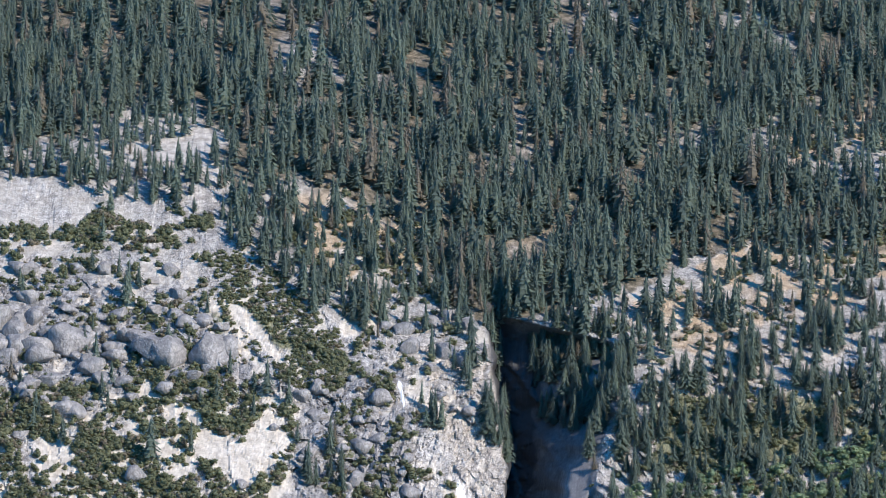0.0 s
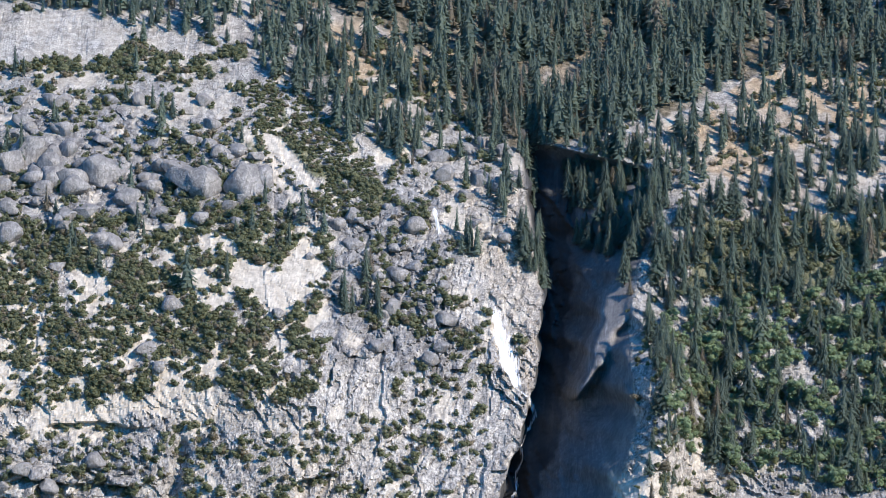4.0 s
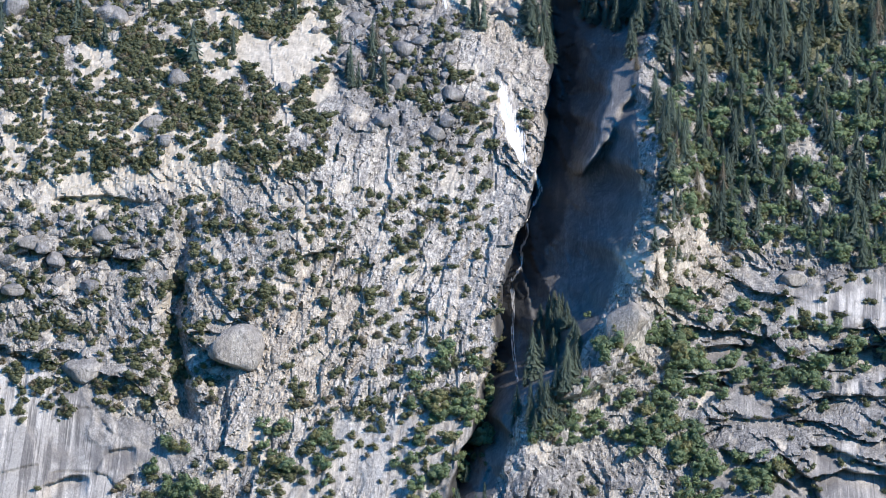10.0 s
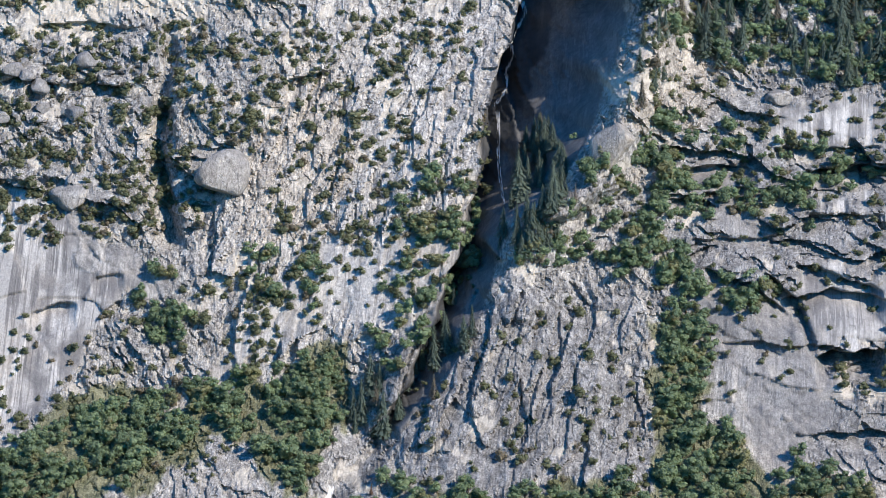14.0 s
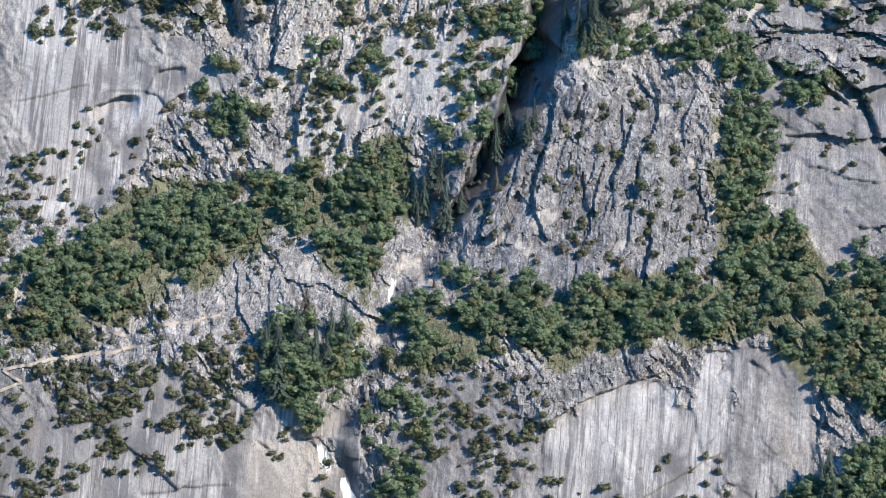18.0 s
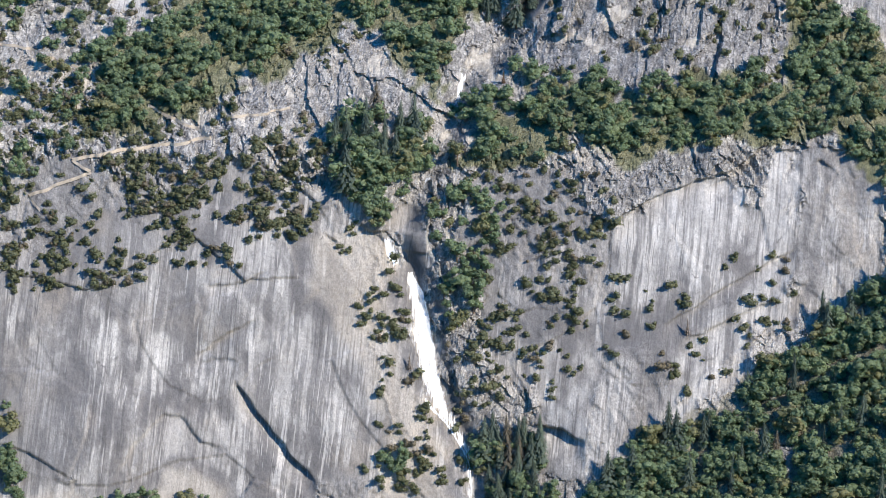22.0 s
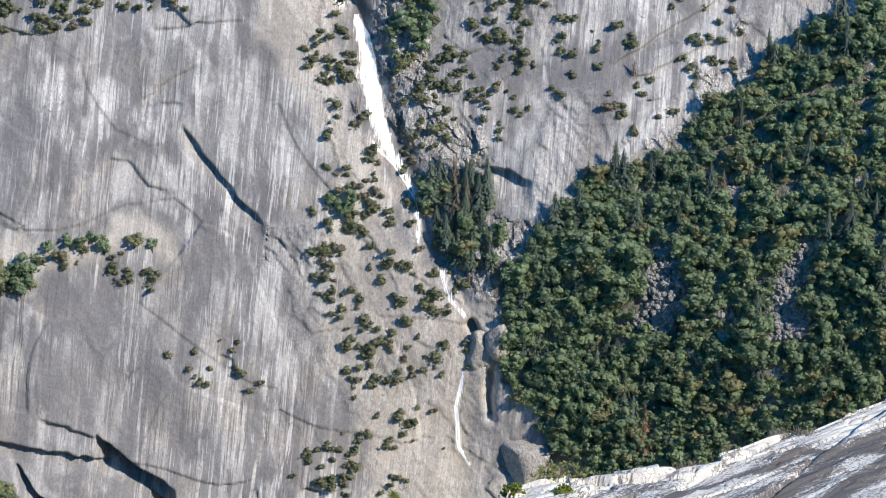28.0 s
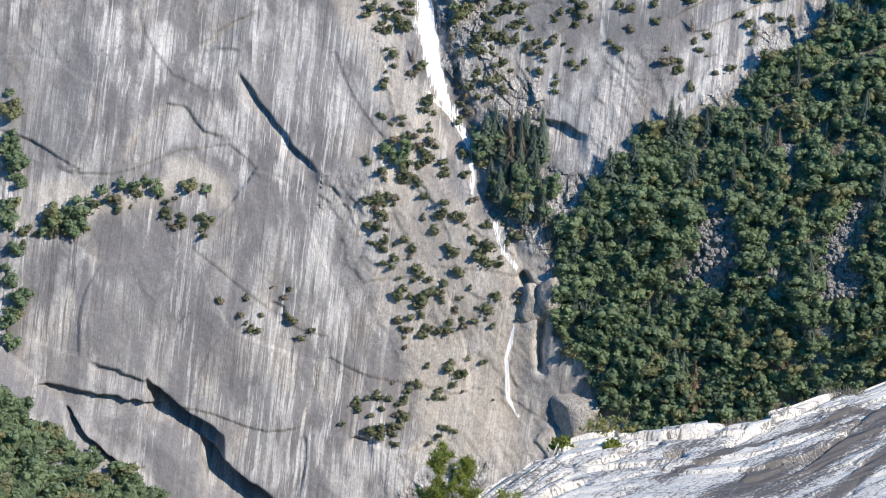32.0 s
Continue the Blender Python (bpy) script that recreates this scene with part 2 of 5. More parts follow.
# <gorge
# foot of the gorge's western lip, its eastern rim, and the stream's groove below
LIP = [(100, 1035), (101, 1019)] + [(101, 1027), (106, 987), (111, 944), (107, 903), (100, 869), (84, 825), (73, 799), (70, 767), (62, 736)] + [(52, 708), (36, 670), (18, 631)] + [(-7, 596), (-19, 577)]
RIM = [(117, 1048), (166, 1036)] + [(203, 1023), (171, 956), (164, 903), (166, 858), (138, 789), (114, 753), (79, 732)] + [(74, 709), (62, 674), (39, 638)] + [(4, 596), (-7, 577)]
GROOVE = [(-19, 583), (-37, 565), (-51, 530), (-77, 482)] + [(-82, 480), (-66, 447), (-54, 405), (-32, 348)] + [(-31, 330), (-9, 297), (2, 273), (-1, 227), (1, 181)]
LIP_X, RIM_X, GROOVE_X = (np.array(sorted((z, x) for x, z in q)) for q in (LIP, RIM, GROOVE))


def base_depth(x, z):
    lip, rim = np.interp(z, LIP_X[:, 0], LIP_X[:, 1]), np.interp(z, RIM_X[:, 0], RIM_X[:, 1])
    rim, lip = rim + 5 * np.sin(z / 9) + 4 * np.sin(z / 4.3 + 1), lip + 1.6 * np.sin(z / 7) + 1.3 * np.sin(z / 3.1)
    wide = np.maximum(rim - lip, 10)
    d = (x - lip) / wide
    deep = np.interp(z, (560, 600, 680, 780, 880, 980, 1030, 1062), (0, 18, 45, 105, 140, 120, 70, 0))
    ramp = np.where(d < 0, np.clip(1 + d * wide / 7, 0, 1), np.interp(d, (0, 0.5, 0.72, 1), (1, 0.52, 0.36, 0)))
    g = x - np.interp(z, GROOVE_X[:, 0], GROOVE_X[:, 1])
    low = np.interp(z, (90, 300, 420, 560, 620, 640), (2, 3, 8, 12, 8, 0))
    return profile(x, z) + deep * ramp + low * np.exp(-np.abs(g / np.where(g < 0, 16, 9)) ** 1.6)


# shape>>


def rnd(ix, iz, seed):
    n = (ix.astype(np.int64) * 374761393 + iz.astype(np.int64) * 668265263 + seed * 974711 + 12345) & 0x7FFFFFFF
    n = ((n ^ (n >> 13)) * 1274126177) & 0x7FFFFFFF
    return ((n ^ (n >> 16)) & 0xFFFFFF) / 16777215.0


def vnoise(x, z, size, seed):
    x, z = x / size, z / size
    i, k = np.floor(x), np.floor(z)
    u, v = x - i, z - k
    u, v = u * u * (3 - 2 * u), v * v * (3 - 2 * v)
    a, b = rnd(i, k, seed), rnd(i + 1, k, seed)
    c, d = rnd(i, k + 1, seed), rnd(i + 1, k + 1, seed)
    return (a * (1 - u) + b * u) * (1 - v) + (c * (1 - u) + d * u) * v - 0.5


def fbm(x, z, size, seed, octaves=4, gain=0.5):
    total, amp = 0, 1.0
    for o in range(octaves):
        total = total + amp * vnoise(x, z, size / 2 ** o, seed + o * 7)
        amp *= gain
    return total


def facets(x, z, sx, sz, seed, lean=0.35):
    """Broken rock: each joint block has its own face, set back or forward and tilted."""
    x = (x + 0.35 * sx * fbm(x, z, sx * 1.6, seed + 3, 2) * 2) / sx
    z = (z + 0.35 * sz * fbm(x * sx, z, sz * 1.6, seed + 5, 2) * 2) / sz
    i, k = np.floor(x), np.floor(z)
    best, second = np.full(x.shape, 9.0), np.full(x.shape, 9.0)
    out = np.zeros(x.shape)
    for di in (-1, 0, 1):
        for dk in (-1, 0, 1):
            ci, ck = i + di, k + dk
            px, pz = ci + rnd(ci, ck, seed), ck + rnd(ci, ck, seed + 1)
            dx, dz = x - px, z - pz
            dist = np.hypot(dx, dz)
            val = rnd(ci, ck, seed + 2) - 0.5 + 2 * lean * ((rnd(ci, ck, seed + 8) - 0.5) * dx + (rnd(ci, ck, seed + 9) - 0.75) * dz)
            near = dist < best
            second = np.where(near, best, np.minimum(second, dist))
            out = np.where(near, val, out)
            best = np.where(near, dist, best)
    return out, second - best


def inside(poly, x, z):
    hit = np.zeros(x.shape, bool)
    for (x1, z1), (x2, z2) in zip(poly, poly[1:] + poly[:1]):
        if z1 == z2:
            continue
        cross = (z1 > z) != (z2 > z)
        hit ^= cross & (x < (x2 - x1) * (z - z1) / (z2 - z1) + x1)
    return hit


def line_distance(line, x, z):
    best, along, side = np.full(x.shape, 1e9), np.zeros(x.shape), np.zeros(x.shape)
    total = sum(math.dist(a, b) for a, b in zip(line, line[1:]))
    run = 0.0
    for (x1, z1), (x2, z2) in zip(line, line[1:]):
        dx, dz = x2 - x1, z2 - z1
        n = math.hypot(dx, dz) or 1e-6
        s = np.clip(((x - x1) * dx + (z - z1) * dz) / n ** 2, 0, 1)
        d = np.hypot(x - x1 - s * dx, z - z1 - s * dz)
        m = d < best
        best = np.where(m, d, best)
        along = np.where(m, (run + s * n) / total, along)
        side = np.where(m, ((x - x1) * dz - (z - z1) * dx) / n, side)
        run += n
    return best, along, side


# ---- zones of the mountainside, as outlines in (x, z) ----
SMOOTH = [
    [(-367, 451), (-316, 466), (-273, 493), (-218, 518), (-167, 518), (-134, 494), (-111, 466), (-96, 418), (-81, 330), (-365, 328)],
    [(-365, 326), (-132, 330), (-101, 256), (-78, 216), (-69, 133), (-219, 100), (-344, 131)],
    [(60, 489), (114, 510), (147, 504), (191, 538), (183, 440), (139, 403), (99, 370), (67, 417), (49, 450)],
    [(6, 404), (49, 456), (71, 423), (45, 383), (28, 341), (6, 339)],
    [(-287, 748), (-241, 748), (-220, 722), (-193, 687), (-166, 693), (-207, 637), (-236, 607), (-281, 608)],
    [(260, 804), (366, 808), (362, 773), (300, 776), (262, 786)],
    [(-86, 483), (-68, 483), (-57, 446), (-60, 416), (-34, 363), (-67, 377), (-82, 425)],
    [(283, 701), (349, 707), (344, 644), (284, 645)],
]
SAND = [
    [(-317, 1148), (-200, 1141), (-154, 1124), (-134, 1106), (-196, 1105), (-238, 1096), (-306, 1086)],
    [(-267, 1163), (-235, 1183), (-202, 1204), (-163, 1195), (-116, 1196), (-99, 1166), (-134, 1151), (-203, 1160)],
    [(380, 1216), (412, 1227), (401, 1206), (381, 1201)],
    [(-120, 964), (-71, 983), (-50, 959), (-62, 948), (-78, 929), (-98, 929), (-115, 952)],
    [(-104, 1057), (-86, 1051), (-64, 1026), (-72, 1018), (-95, 1043)],
    [(-163, 1003), (-151, 1003), (-146, 987), (-166, 985)],
    [(-295, 1003), (-162, 995), (-101, 1002), (-46, 971), (-46, 937), (-81, 900), (-147, 855), (-280, 863)],
    [(167, 847), (187, 843), (182, 818), (154, 811), (151, 825)],
    [(-25, 1099), (15, 1104), (24, 1082), (-11, 1073)],
    [(-109, 1068), (-87, 1059), (-47, 1014), (-53, 1006), (-81, 1026), (-103, 1051)],
    [(-14, 1059), (12, 1050), (7, 1034), (-14, 1042)],
]
OPEN_SAND = [
    [(-122, 963), (-104, 963), (-83, 959), (-73, 980), (-63, 982), (-51, 959), (-63, 949), (-74, 932), (-94, 927), (-99, 938), (-120, 951)],
    [(-107, 1058), (-92, 1054), (-70, 1036), (-58, 1015), (-52, 1011), (-65, 1013), (-78, 1028), (-95, 1038)],
    [(-161, 957), (-138, 961), (-136, 947), (-154, 945)],
    [(-167, 986), (-160, 1004), (-148, 986), (-158, 982)],
    [(-129, 978), (-117, 980), (-114, 970), (-125, 969)],
    [(-205, 976), (-195, 978), (-194, 970), (-203, 969)],
    [(-321, 1153), (-293, 1148), (-262, 1151), (-220, 1138), (-205, 1127), (-225, 1111), (-270, 1112), (-299, 1105), (-314, 1112)],
    [(-210, 1131), (-170, 1131), (-129, 1118), (-146, 1112), (-186, 1116)],
    [(-188, 1161), (-158, 1179), (-146, 1191), (-166, 1199), (-128, 1194), (-113, 1179), (-135, 1174), (-161, 1167)],
]
SOIL = [
    [(352, 1221), (464, 1239), (450, 1192), (350, 1170), (299, 1150)],
    [(-49, 1150), (-18, 1146), (32, 1115), (45, 1080), (10, 1084), (-30, 1110)],
    [(-74, 1129), (-40, 1153), (1, 1122), (51, 1109), (59, 1087), (24, 1078), (-20, 1077), (-55, 1103)],
    [(205, 1051), (280, 1091), (432, 1129), (421, 1089), (345, 1062), (307, 1044), (256, 1019), (214, 1019)],
    [(94, 1083), (141, 1120), (202, 1103), (154, 1059), (102, 1058)],
]
HERB = [
    [(-105, 1080), (-48, 1030), (-14, 1006), (-30, 998), (-56, 1018), (-104, 1063)],
    [(209, 982), (376, 1013), (368, 969), (255, 935), (197, 931)],
    [(-290, 578), (-230, 604), (-121, 627), (-34, 642), (-30, 604), (-56, 565), (-120, 604), (-153, 577), (-207, 553), (-285, 537)],
    [(0, 574), (96, 569), (178, 578), (185, 666), (208, 673), (206, 607), (318, 566), (309, 482), (240, 504), (204, 541), (58, 531), (-44, 520), (-44, 548)],
]
LITTER = [
    [(-489, 1457), (671, 1486), (561, 1235), (362, 1221), (317, 1170), (369, 1156), (490, 1173), (473, 1116), (337, 1109), (221, 1077), (153, 1055), (102, 1049), (67, 1057), (51, 1118), (24, 1122), (-39, 1148), (-98, 1147), (-107, 1196), (-151, 1210), (-203, 1209), (-270, 1178), (-390, 1181)],
    [(171, 412), (243, 462), (314, 499), (304, 196), (99, 162), (56, 195), (27, 235), (27, 306), (77, 358), (110, 365)],
]
SCREE = [
    [(115, 324), (131, 332), (142, 304), (137, 292), (118, 285), (110, 300)],
    [(186, 306), (200, 315), (216, 297), (211, 287), (187, 283)],
    [(200, 334), (211, 342), (207, 322), (190, 310)],
    [(162, 363), (176, 366), (169, 350)],
    [(103, 288), (135, 289), (125, 276), (107, 278)],
]
BUTTRESS = (*[(90, 621)][0], 82, 58)
# ledges: outline, how far the rock under it stands back, how deep down it runs
LEDGES = [
    ([(61, 492), (85, 504), (114, 515), (136, 520), (150, 530), (161, 540)], 4.5, 5),
    ([(119, 509), (143, 521), (152, 530)], 3, 4),
    ([(161, 533), (181, 532)], 3.5, 4),
    ([(92, 428), (121, 446), (146, 459), (176, 475)], 3, 4),
    ([(102, 418), (135, 433), (164, 446)], 2.5, 4),
    ([(9, 366), (27, 364), (42, 359)], 6, 5),
    ([(-212, 399), (-197, 414), (-177, 425), (-170, 429)], 2.2, 3),
    ([(-210, 397), (-197, 404), (-181, 403)], 1.5, 3),
    ([(-203, 449), (-177, 451), (-163, 460)], 2, 3),
    ([(-184, 391), (-166, 367), (-148, 346), (-131, 330)], 5, 4),
    ([(-124, 324), (-107, 303)], 2, 3),
    ([(-259, 333), (-246, 353), (-228, 370), (-217, 367), (-205, 353), (-191, 349)], 1.8, 3),
]
LEDGES += [
    ([(-313, 199), (-276, 192), (-247, 188), (-226, 181)], 6, 5),
    ([(-239, 201), (-214, 181), (-188, 165)], 17, 8),
    ([(-204, 162), (-173, 139), (-131, 116)], 19, 9),
    ([(-291, 186), (-275, 167), (-254, 150), (-224, 120)], 13, 7),
    ([(-276, 212), (-247, 202), (-237, 198)], 3, 3),
    ([(-110, 167), (-91, 167)], 4, 4),
    ([(-160, 250), (-151, 246), (-147, 237)], 2, 3),
    ([(289, 758), (338, 761)], 9, 6),
    ([(279, 735), (336, 733)], 5, 5),
    ([(201, 719), (266, 720)], 4, 4),
    ([(252, 700), (277, 679), (286, 652)], 8, 6),
    ([(273, 705), (288, 701), (332, 687)], 6, 5),
]
LEDGES += [
    ([(285, 647), (330, 650)], 8, 6),
    ([(301, 636), (329, 641)], 6, 5),
    ([(261, 774), (340, 775)], 4, 4),
    ([(-151, 770), (-128, 752), (-112, 746)], 6, 6),
    ([(-267, 756), (-246, 755)], 4, 4),
    ([(-243, 670), (-222, 678), (-211, 677)], 5, 5),
    ([(-201, 692), (-179, 696)], 3, 4),
    ([(-193, 672), (-180, 679)], 3, 4),
    ([(-74, 819), (-39, 826)], 4, 5),
    ([(198, 764), (219, 760), (255, 767)], 4, 5),
    ([(211, 746), (246, 751)], 4, 5),
]
LEDGES += [
    ([(204, 746), (249, 750), (291, 747)], 6, 4),
    ([(211, 702), (245, 691), (270, 669)], 6, 5),
    ([(263, 680), (298, 687), (334, 681)], 8, 5),
    ([(284, 645), (332, 650)], 9, 5),
    ([(198, 761), (229, 763), (252, 760)], 6, 4),
    ([(283, 759), (318, 763), (356, 760)], 8, 4),
    ([(-251, 817), (-220, 818), (-181, 816)], 5, 5),
    ([(-245, 856), (-206, 859), (-174, 854)], 4, 4),
    ([(319, 896), (370, 892)], 6, 4),
]
CRACKS = [
    ([(-155, 795), (-158, 770), (-152, 741), (-148, 718)], 22, 7),
    ([(-149, 843), (-154, 814), (-155, 795)], 10, 5),
    ([(3, 271), (16, 249), (15, 213)], 12, 3),
]

WARM = [
    [(184, 1062), (340, 1083), (359, 1037), (321, 985), (209, 985), (205, 1025)],
    [(23, 1013), (57, 1021), (98, 997), (108, 946), (105, 882), (86, 897), (71, 939), (43, 985)],
    [(152, 848), (180, 851), (217, 818), (208, 790), (161, 790)],
    [(-304, 315), (-264, 325), (-195, 326), (-191, 303), (-261, 310), (-315, 297)],
    [(-25, 275), (30, 277), (30, 248), (6, 175), (60, 206), (61, 172), (-18, 140), (-27, 217)],
    [(-133, 473), (-104, 480), (-82, 445), (-59, 364), (-81, 340), (-103, 376), (-118, 432)],
    [(-97, 377), (-68, 379), (-38, 322), (1, 261), (1, 163), (-68, 157), (-82, 260)],
    [(-78, 828), (-43, 835), (-19, 791), (-42, 712), (-88, 705), (-89, 762)],
    [(154, 845), (182, 845), (168, 813), (149, 812)],
    [(28, 1006), (96, 1022), (104, 935), (110, 874), (90, 868), (72, 935), (39, 967)],
]
JOINTED = [
    [(23, 686), (167, 687), (177, 567), (132, 555), (0, 577), (8, 629)],
    [(-80, 925), (53, 970), (69, 932), (71, 857), (71, 813), (50, 734), (-42, 705), (-88, 705), (-81, 791), (-59, 850)],
    [(-123, 726), (-46, 748), (43, 749), (47, 694), (8, 664), (-45, 634), (-113, 620)],
]
BLOCKY = [
    [(-343, 1081), (-222, 1082), (-99, 1054), (-91, 994), (-189, 981), (-320, 960)],
    [(-47, 1022), (19, 1006), (51, 936), (34, 883), (-46, 914)],
    [(11, 1046), (89, 1054), (94, 998), (77, 970), (36, 1002)],
    [(-294, 847), (-176, 839), (-175, 799), (-291, 791)],
    [(-314, 1064), (-159, 1059), (-99, 1039), (-105, 999), (-195, 991), (-303, 999)],
]
LEDGY = [
    [(193, 785), (249, 799), (395, 780), (374, 587), (277, 597), (209, 652), (197, 722)],
    [(202, 818), (264, 818), (401, 776), (394, 700), (205, 726)],
    [(-295, 766), (-187, 758), (-163, 729), (-220, 722), (-294, 745)],
    [(-151, 784), (-105, 784), (-96, 733), (-130, 715), (-146, 733)],
]

SEMI = [
    [(-32, 275), (37, 281), (41, 250), (27, 220), (64, 206), (65, 170), (-22, 132), (-31, 217)],
    [(-369, 517), (-266, 521), (-163, 524), (-119, 490), (-133, 473), (-218, 507), (-316, 458), (-367, 444)],
    [(-97, 452), (-68, 449), (-46, 375), (-20, 308), (5, 275), (1, 155), (-60, 157), (-82, 274)],
    [(-35, 502), (12, 523), (63, 497), (56, 423), (27, 395), (-23, 399)],
    [(210, 680), (283, 701), (290, 617), (272, 584), (207, 618)],
    [(217, 763), (255, 763), (252, 721), (222, 721)],
    [(-308, 748), (-207, 733), (-157, 698), (-205, 651), (-242, 614), (-302, 614)],
    [(-69, 705), (46, 711), (43, 680), (8, 664), (-68, 652), (-113, 620), (-129, 627)],
]
PALE = [
    [(-199, 443), (-178, 447), (-170, 405), (-184, 398), (-213, 384), (-210, 404)],
    [(-228, 376), (-184, 376), (-188, 342), (-242, 336), (-254, 342)],
    [(-352, 349), (-316, 370), (-290, 370), (-297, 301), (-352, 297)],
    [(154, 507), (179, 532), (190, 526), (175, 466), (150, 466)],
    [(124, 402), (168, 445), (169, 413), (117, 370), (95, 366)],
    [(70, 476), (110, 511), (146, 505), (135, 456), (63, 445)],
    [(-295, 748), (-244, 748), (-232, 715), (-238, 651), (-244, 616), (-288, 608)],
    [(-20, 775), (-9, 783), (26, 758), (22, 750), (-13, 757)],
    [(291, 742), (360, 745), (359, 734), (290, 732)],
    [(287, 693), (356, 700), (354, 679), (301, 676)],
    [(292, 658), (353, 665), (350, 616), (298, 620)],
    [(-308, 178), (-288, 178), (-257, 141), (-271, 148)],
    [(-255, 329), (-190, 319), (-189, 306), (-215, 314), (-256, 317)],
]
GREY = [
    [(19, 686), (167, 691), (181, 567), (132, 552), (0, 565), (8, 629)],
    [(-28, 522), (56, 516), (49, 450), (13, 422), (-23, 420)],
    [(-341, 1073), (-220, 1070), (-98, 1050), (-91, 1002), (-190, 993), (-319, 953)],
    [(-45, 955), (37, 962), (44, 894), (-12, 910)],
    [(-368, 520), (-229, 524), (-156, 522), (-170, 493), (-265, 458), (-367, 444)],
    [(189, 722), (234, 708), (286, 686), (281, 652), (233, 673), (188, 687)],
    [(217, 795), (396, 787), (374, 587), (276, 584), (209, 652)],
    [(241, 826), (407, 826), (400, 762), (246, 768)],
    [(-360, 229), (-290, 225), (-224, 212), (-179, 171), (-142, 130), (-219, 106), (-345, 135)],
    [(-367, 409), (-265, 410), (-281, 328), (-365, 318)],
    [(-47, 1022), (19, 1006), (51, 936), (34, 883), (-46, 914)],
    [(-314, 1064), (-159, 1059), (-99, 1039), (-101, 1002), (-196, 999), (-304, 1003)],
]

# ---- the sheet ----
ROWS = np.concatenate([np.arange(40, 96, 4.0), np.arange(96, 1118, 1.1), np.arange(1118, 1600, 5.5)])
NU, NZ = 660, len(ROWS)


def half_width(z):
    return 0.157 * np.interp(z, (0, 100, 530, 900, 1149, 1342, 1700), (2150, 2200, 2400, 2650, 2990, 3470, 4500))


gz, gu = np.meshgrid(ROWS, np.linspace(-1, 1, NU), indexing="ij")
gx = gu * half_width(gz)
wob_x, wob_z = gx + 26 * fbm(gx, gz, 36, 91, 5, 0.6), gz + 26 * fbm(gx, gz, 36, 97, 5, 0.6)

near_x, near_z = gx + 6 * fbm(gx, gz, 14, 191, 4, 0.6), gz + 6 * fbm(gx, gz, 14, 197, 4, 0.6)


def mask(zones, soft=1):
    m = np.zeros(gx.shape, bool)
    for poly in zones:
        m |= inside(poly, wob_x, wob_z)
    m = m.astype(float)
    for _ in range(soft):
        p = np.pad(m, 1, mode="edge")
        m = (p[:-2, 1:-1] + p[2:, 1:-1] + p[1:-1, :-2] + p[1:-1, 2:] + 2 * m) / 6
    return m


def fine_mask(zones, soft=1):
    """As mask, but true to the outline within a few metres."""
    m = np.zeros(gx.shape, bool)
    for poly in zones:
        m |= inside(poly, near_x, near_z)
    m = m.astype(float)
    for _ in range(soft):
        p = np.pad(m, 1, mode="edge")
        m = (p[:-2, 1:-1] + p[2:, 1:-1] + p[1:-1, :-2] + p[1:-1, 2:] + 2 * m) / 6
    return m


m_smooth, m_soil, m_herb, m_litter, m_scree = mask(SMOOTH, 8), mask(SOIL) * np.clip(0.9 + 2.5 * fbm(gx, gz, 18, 39, 3), 0, 1), mask(HERB), mask(LITTER) * np.clip(1.0 + 1.6 * fbm(gx, gz, 60, 38, 4), 0, 1), mask(SCREE)
m_warm, m_joint, m_block, m_ledgy = mask(WARM, 8), mask(JOINTED, 3), mask(BLOCKY, 3), mask(LEDGY, 3)
m_grey = mask(GREY, 6)
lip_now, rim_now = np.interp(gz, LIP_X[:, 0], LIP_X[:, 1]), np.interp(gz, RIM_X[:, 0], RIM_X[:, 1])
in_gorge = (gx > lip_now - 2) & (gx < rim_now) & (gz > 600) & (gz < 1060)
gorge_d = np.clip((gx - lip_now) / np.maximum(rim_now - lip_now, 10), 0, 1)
# gorge rock set fully grey, to paint its shade darker
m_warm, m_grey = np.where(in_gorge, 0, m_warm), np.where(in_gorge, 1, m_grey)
m_semi = mask(SEMI, 6)
WHITE_SLAB = [
    [(68, 493), (114, 510), (146, 510), (141, 487), (124, 463), (113, 450), (99, 480)],
    [(150, 512), (165, 530), (189, 530), (186, 493), (171, 475), (151, 463)],
    [(166, 445), (169, 417), (149, 400), (127, 387), (106, 367), (91, 370), (117, 397), (135, 417), (146, 440)],
    [(-203, 444), (-170, 451), (-172, 429), (-197, 412), (-212, 397), (-215, 384), (-192, 381), (-170, 391), (-163, 419), (-166, 439)],
    [(-315, 325), (-290, 332), (-284, 310), (-311, 301)],
    [(-162, 353), (-153, 354), (-138, 329), (-149, 336)],
    [(-269, 425), (-254, 427), (-259, 381), (-270, 384)],
    [(-241, 419), (-225, 422), (-228, 384), (-243, 381)],
]
WHITE_LEDGE = [
    [(260, 794), (342, 801), (340, 777), (259, 774)],
    [(280, 744), (337, 748), (336, 735), (283, 736)],
    [(288, 705), (333, 708), (332, 687), (298, 684)],
    [(289, 661), (331, 668), (329, 649), (293, 649)],
    [(-267, 749), (-247, 749), (-239, 729), (-250, 711), (-265, 709)],
    [(-241, 668), (-215, 686), (-206, 668), (-240, 637), (-262, 626)],
    [(-14, 779), (3, 784), (26, 754), (19, 754)],
]
